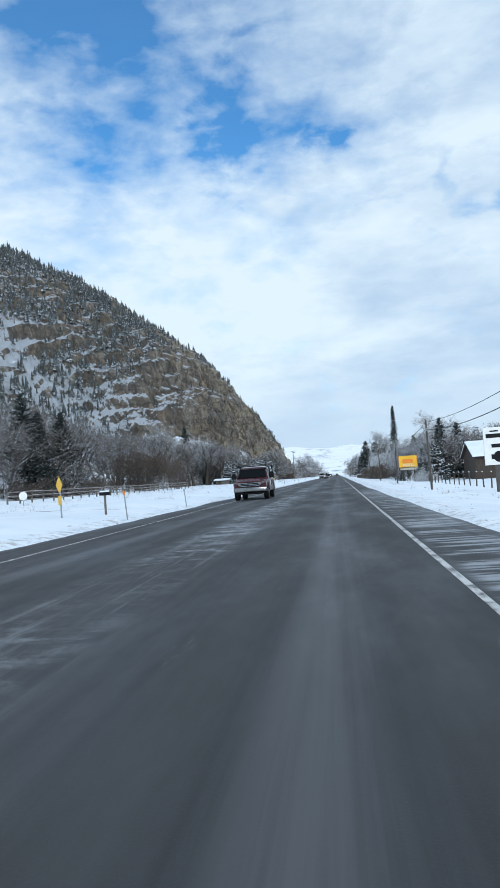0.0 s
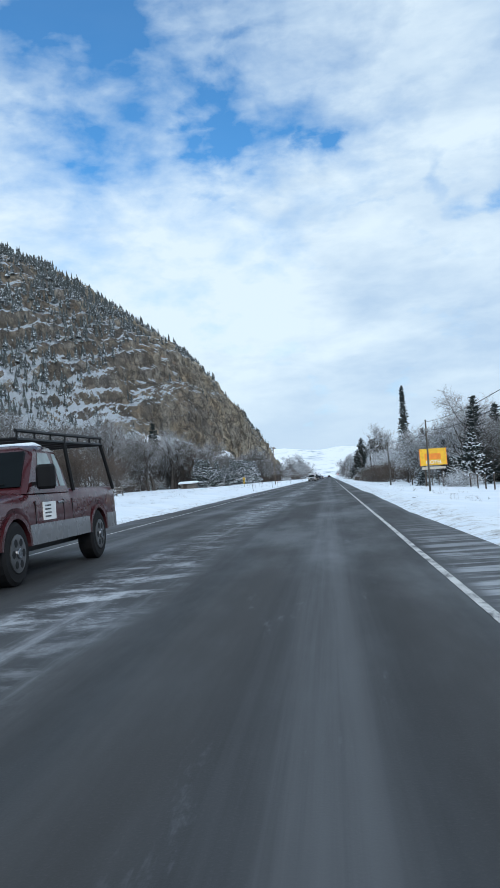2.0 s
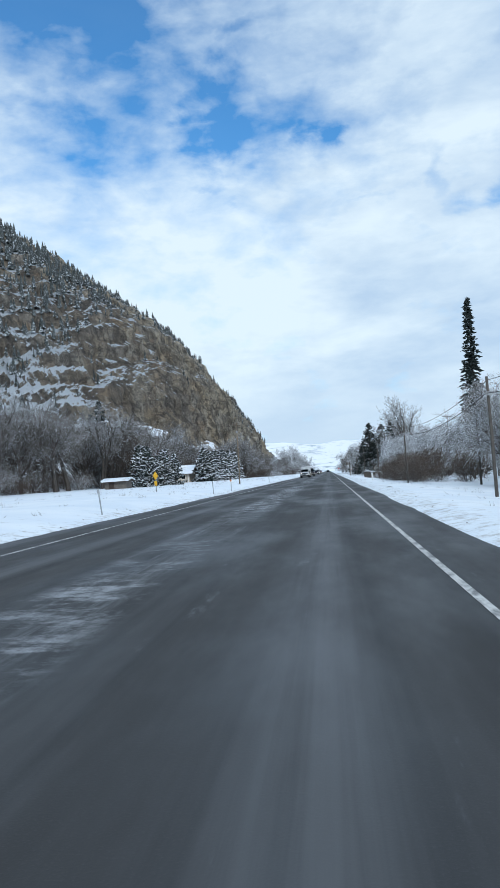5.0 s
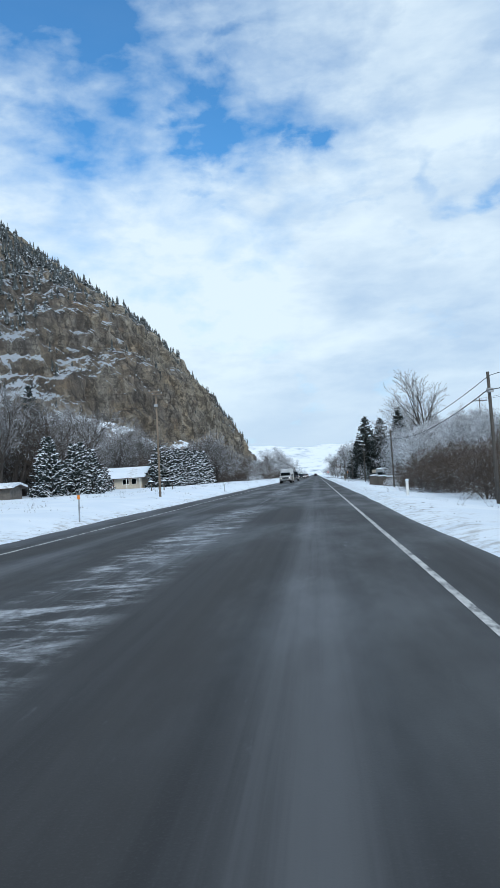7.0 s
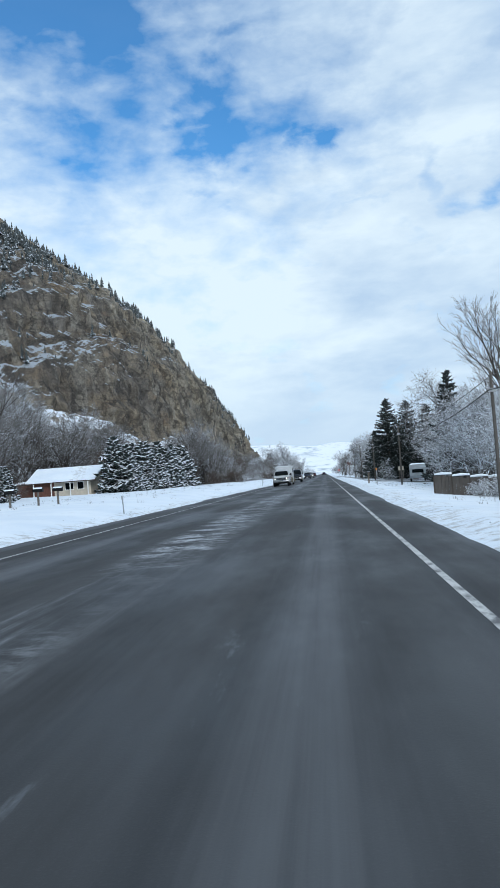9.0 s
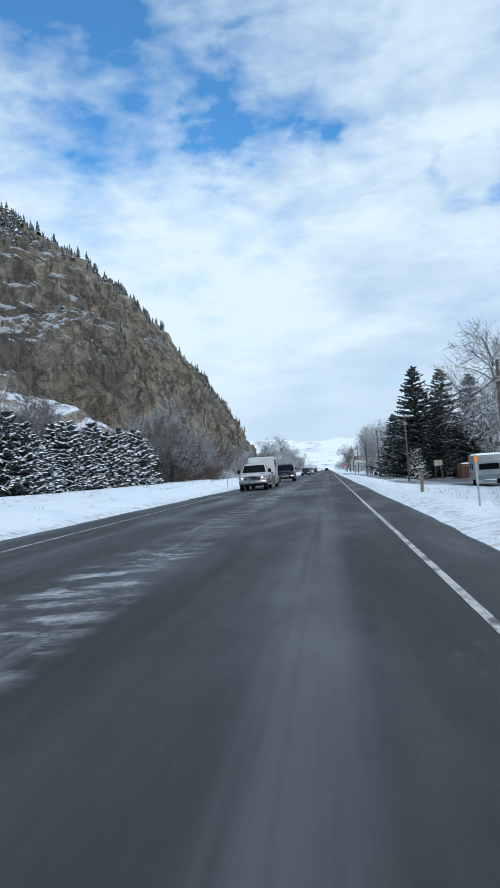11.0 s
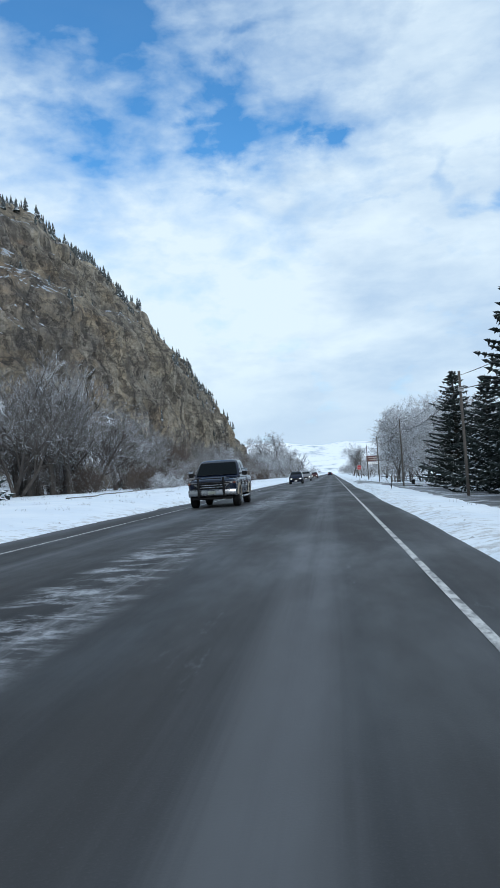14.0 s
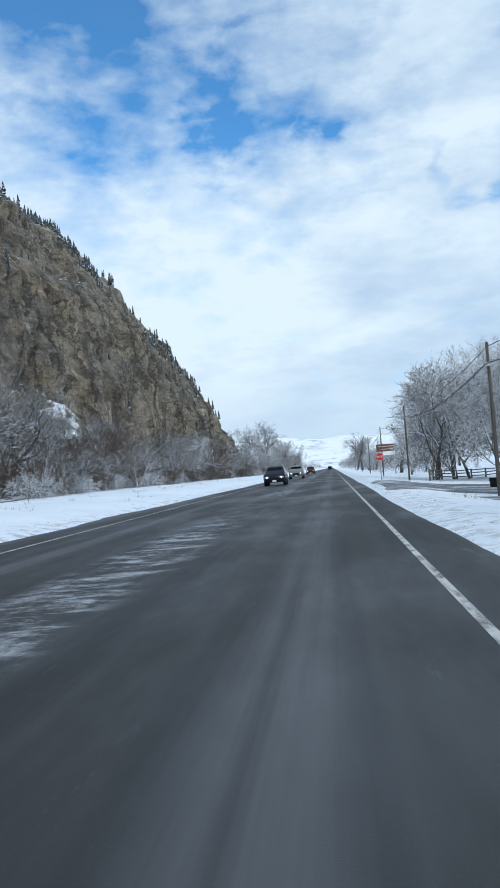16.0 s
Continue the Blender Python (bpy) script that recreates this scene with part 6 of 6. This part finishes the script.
def car(x, y, body, label, front=True, size=1.0, name="car", group="oncoming traffic", z=0.0, turn=0):
    t = thing(name, label, "car", group, pose(x, y, z, 0, 0, (0 if front else 180) + turn) @ Matrix.Scale(size, 4))
    part("body", Shape().loft([ring8(0.80, 0.1, 4.35, 0.30, 0.15), ring8(0.90, 0.0, 4.45, 0.5, 0.18), ring8(0.91, 0.02, 4.45, 0.80, 0.18), ring8(0.86, 0.2, 4.40, 1.0, 0.18)]), body, t, smooth="edges")
    part("cabin", Shape().loft([ring8(0.84, 1.1, 4.25, 1.0, 0.12), ring8(0.80, 1.45, 4.15, 1.25, 0.12), ring8(0.66, 1.95, 3.95, 1.58, 0.12), ring8(0.58, 2.1, 3.8, 1.64, 0.12)]), body, t, smooth="edges")
    for y0, y1, y2, y3 in ((1.25, 1.29, 1.85, 1.89), (4.24, 4.20, 4.02, 3.98)):
        part("windshield", Shape().add([(-0.72, y0, 1.10), (0.72, y0, 1.10), (0.60, y2, 1.54), (-0.60, y2, 1.54), (-0.72, y1, 1.10), (0.72, y1, 1.10), (0.60, y3, 1.54), (-0.60, y3, 1.54)], [(0, 1, 2, 3), (7, 6, 5, 4), (0, 4, 5, 1), (1, 5, 6, 2), (2, 6, 7, 3), (3, 7, 4, 0)]), M_GLASS, t)
    for sd in (-1, 1):
        q = [(sd * 0.835, 1.6, 1.10), (sd * 0.835, 4.0, 1.10), (sd * 0.70, 3.85, 1.52), (sd * 0.70, 2.0, 1.52)]
        part("side_window", Shape().loft([q, [(px - sd * 0.03, py, pz) for px, py, pz in q]]), M_GLASS, t)
        part("headlight", Shape().box(sd * 0.62 - 0.2, -0.03, 0.64, sd * 0.62 + 0.2, 0.2, 0.80, 0.03), M_LAMP, t)
        if group == "oncoming traffic":
            part("bulb", disc(Shape(), (sd * 0.60, -0.035, 0.72), 0.06, 0.012, "y", 12), M_LAMP_ON, t, "lit bulb")
        part("tail_light", Shape().box(sd * 0.72 - 0.12, 4.38, 0.75, sd * 0.72 + 0.12, 4.47, 0.98, 0.02), M_RED, t)
        for yy in (0.85, 3.55):
            wheel(t, sd * 0.80, yy, 0.34, 0.22)
    part("grille", Shape().box(-0.38, -0.02, 0.45, 0.38, 0.06, 0.74, 0.02), M_BLACK, t)
    part("plate", Shape().box(-0.16, -0.035, 0.36, 0.16, -0.022, 0.48), M_WHITE, t)
    return t


car(-4.6, 368, M_NAVY, "dark hatchback car on the damp highway", True, 1.0)
car(-4.5, 405, M_GREY, "grey car on the damp highway", True, 1.05)
car(-4.4, 470, M_MAROON, "dark red car on the damp highway", True)
car(-0.7, 640, M_NAVY, "dark car far ahead on the highway", False, 1.05, group="traffic ahead")
parked = pickup(0, 0, M_BLACK, "dark pickup truck parked on the slushy pull-off", False, False, 0.95, False)
parked.matrix_basis = pose(13.2, 294.5, ground_z(14, 294) + 0.09, 0, 0, -86) @ Matrix.Scale(0.95, 4)
tagged(parked, group="parked vehicles")
car(20, 226, M_GREY, "grey car parked beside the cottage", True, 1.0, group="parked vehicles", z=ground_z(20, 226), turn=70)

# camper trailer
M_CAMPER = plain("weathered_camper_panel", (0.20, 0.225, 0.24), 0.5, vary=0.2, scale=1.2, bump=0.05)
t = thing("camper_trailer", "pale silver camper trailer parked in the snow", "trailer", "parked vehicles", pose(10.6, 260, ground_z(10, 263) + 0.05, 0, 0, -6) @ Matrix.Scale(0.8, 4))
part("body", Shape().loft([[(-1.15, y0, z0), (1.15, y0, z0), (1.15, y1, z0), (-1.15, y1, z0)] for y0, y1, z0 in ((0.3, 6.0, 0.5), (0.0, 6.3, 0.9), (0.05, 6.3, 2.0), (0.5, 6.1, 2.5))]), M_CAMPER, t)
part("roof_snow", Shape().loft([[(-1.1, 0.6, 2.504), (1.1, 0.6, 2.504), (1.1, 6.0, 2.504), (-1.1, 6.0, 2.504)], [(-0.9, 0.8, 2.66), (0.9, 0.8, 2.66), (0.9, 5.8, 2.66), (-0.9, 5.8, 2.66)]]), M_SNOW, t)
part("window", Shape().box(-0.8, 0.0, 1.3, 0.8, 0.035, 1.8), M_GLASS, t)
for k in range(2):
    part("side_window", Shape().box(-1.17, 1.6 + k * 2, 1.3, -1.152, 2.6 + k * 2, 1.8), M_GLASS, t)
part("stripe", Shape().box(-1.165, 0.1, 0.95, -1.152, 6.2, 1.05), M_GREY, t)
for sd in (-1, 1):
    wheel(t, sd * 1.0, 3.3, 0.34, 0.22)


# slatted wooden crate beside the drive
M_CRATE = plain("red_brown_boards", (0.085, 0.040, 0.026), 0.8)
t = thing("wooden_crate", "large brown slatted wooden crate with snow heaped inside", "crate", "", pose(14.2, 289, ground_z(14.2, 289) + 0.06, 0, 0, 8))
for sd in (-1, 1):
    for k in range(7):
        z0 = 0.06 + k * 0.21
        part("slat", Shape().box(-0.78, sd * 0.70 - 0.015, z0, 0.78, sd * 0.70 + 0.015, z0 + 0.175, 0.006), M_CRATE, t)
        part("slat", Shape().box(sd * 0.765 - 0.015, -0.68, z0, sd * 0.765 + 0.015, 0.68, z0 + 0.175, 0.006), M_CRATE, t)
    for q in (-1, 1):
        part("corner_post", Shape().box(sd * 0.71 - 0.04, q * 0.64 - 0.04, 0.0, sd * 0.71 + 0.04, q * 0.64 + 0.04, 1.56, 0.008), M_CRATE, t)
part("snow_fill", Shape().loft([ring8(0.70, -0.62, 0.62, 1.30, 0.1), ring8(0.66, -0.58, 0.58, 1.50, 0.2), ring8(0.3, -0.3, 0.3, 1.62, 0.1)]), M_SNOW, t, "heaped snow")


# wheel rut frozen into the snow of the near field
pts = [(-22 + 0.6 * k + 0.5 * frac(k * 0.37, 2.0), 33.6 - 1.9 * math.sin(math.pi * min(1.0, k / 18)) + 0.35 * frac(k * 0.5, 5.0)) for k in range(22)]
tagged(part("snow_rut", Shape().tube([(x, y, ground_z(x, y) - 0.045) for x, y in pts], [0.05 + 0.02 * math.sin(k * 1.7) for k in range(22)], 6), M_WOOD), "dark wheel rut frozen into roadside snow", "rut")

# narrow furrow along the snowfield
pts = [(-15.5 - 0.105 * k * 4 + 0.2 * frac(k * 0.4, 1.0), 310 + k * 4) for k in range(22)]
tagged(part("snow_furrow", Shape().tube([(x, y, ground_z(x, y) + 0.01) for x, y in pts], [0.06] * len(pts), 6), M_WOOD), "narrow dark furrow worn through the snow beside the road", "furrow")


# ---- side road and pull-off ----
def paved(x0, x1, y0, y1, name, label):
    s = Shape()
    nx, ny = max(2, int((x1 - x0) / 0.8)), max(2, int((y1 - y0) / 0.8))
    for j in range(ny + 1):
        for i in range(nx + 1):
            x, y = x0 + (x1 - x0) * i / nx, y0 + (y1 - y0) * j / ny
            edge = min(i, nx - i, j, ny - j)
            x += 0.35 * frac(x * 0.3, y * 0.3, 3.0) if edge == 0 else 0
            y += 0.5 * frac(x * 0.4, y * 0.3, 4.0) if edge == 0 else 0
            s.v.append((x, y, ground_z(x, y) + (0.09 if edge else -0.05)))
    n = nx + 1
    s.f = [(j * n + i, j * n + i + 1, (j + 1) * n + i + 1, (j + 1) * n + i) for j in range(ny) for i in range(nx)]
    return tagged(part(name, s, M_SLUSH_ROAD, smooth=True), label, "road", kind="structure")


def make_slush_road():
    n = Nodes("slushy_asphalt", 0.5)
    a = n.noise(0.5, 6.0, 0.65, (0.4, 1.6, 1.0))
    col = n.mix(n.step(a, 0.49, 0.62), (0.055, 0.057, 0.062), (0.66, 0.70, 0.75))
    col = n.mix(n.step(n.noise(4.0, 5.0), 0.55, 0.75, 0.0, 0.4), col, (0.16, 0.15, 0.14))
    n.bump(n.noise(5.0, 5.0), 0.5, 0.04)
    return n.done(col)


M_SLUSH_ROAD = make_slush_road()
paved(4.7, 15, 262, 332, "pavement_pull_off", "slushy pull-off with dark tyre tracks beside the highway")
paved(2.1, 45, 336, 353, "road_side", "slushy side road joining the highway")


# ---- snow lumps and dry stems along the verge ----
def verge_bits():
    rng = random.Random(23)
    lumps, stems = Shape(), Shape()
    for i in range(1500):
        y = rng.uniform(5, 400)
        left = rng.random() < 0.55
        x = -7.75 - abs(rng.gauss(0, 0.7)) if left else 2.45 + abs(rng.gauss(0, 0.7)) - 0.4 * min(1, max(0, (y - 200) / 130))
        r = rng.uniform(0.010, 0.038) * (1.5 if rng.random() < 0.08 else 1)
        z = ground_z(x, y)
        k = [rng.uniform(0.6, 1.3) for _ in range(6)]
        lumps.add([(x + r * k[0], y, z), (x, y + r * k[1], z), (x - r * k[2], y, z), (x, y - r * k[3], z), (x, y, z + r * 0.7 * k[4]), (x, y, z - r)],
                  [(0, 1, 4), (1, 2, 4), (2, 3, 4), (3, 0, 4), (1, 0, 5), (2, 1, 5), (3, 2, 5), (0, 3, 5)])
    for i in range(900):
        y = rng.uniform(20, 400)
        side = rng.random() < 0.7
        cx, cy = (-rng.uniform(9.5, 24), y) if side else (rng.uniform(4, 9), y)
        for j in range(rng.randint(3, 8)):
            x, yy = cx + rng.gauss(0, 0.15), cy + rng.gauss(0, 0.15)
            z = ground_z(x, yy)
            stems.spike(Vector((x, yy, z - 0.02)), Vector((x + rng.gauss(0, 0.08), yy + rng.gauss(0, 0.08), z + rng.uniform(0.06, 0.22))), 0.006)
    tagged(part("snow_lumps", lumps, M_SLUSH), "ploughed lumps of grey snow along the road edge", "snow", kind="stuff")
    tagged(part("dry_grass", stems, M_TWIG_BARE), "dry grass stems poking out of the snow", "grass", kind="stuff")


verge_bits()
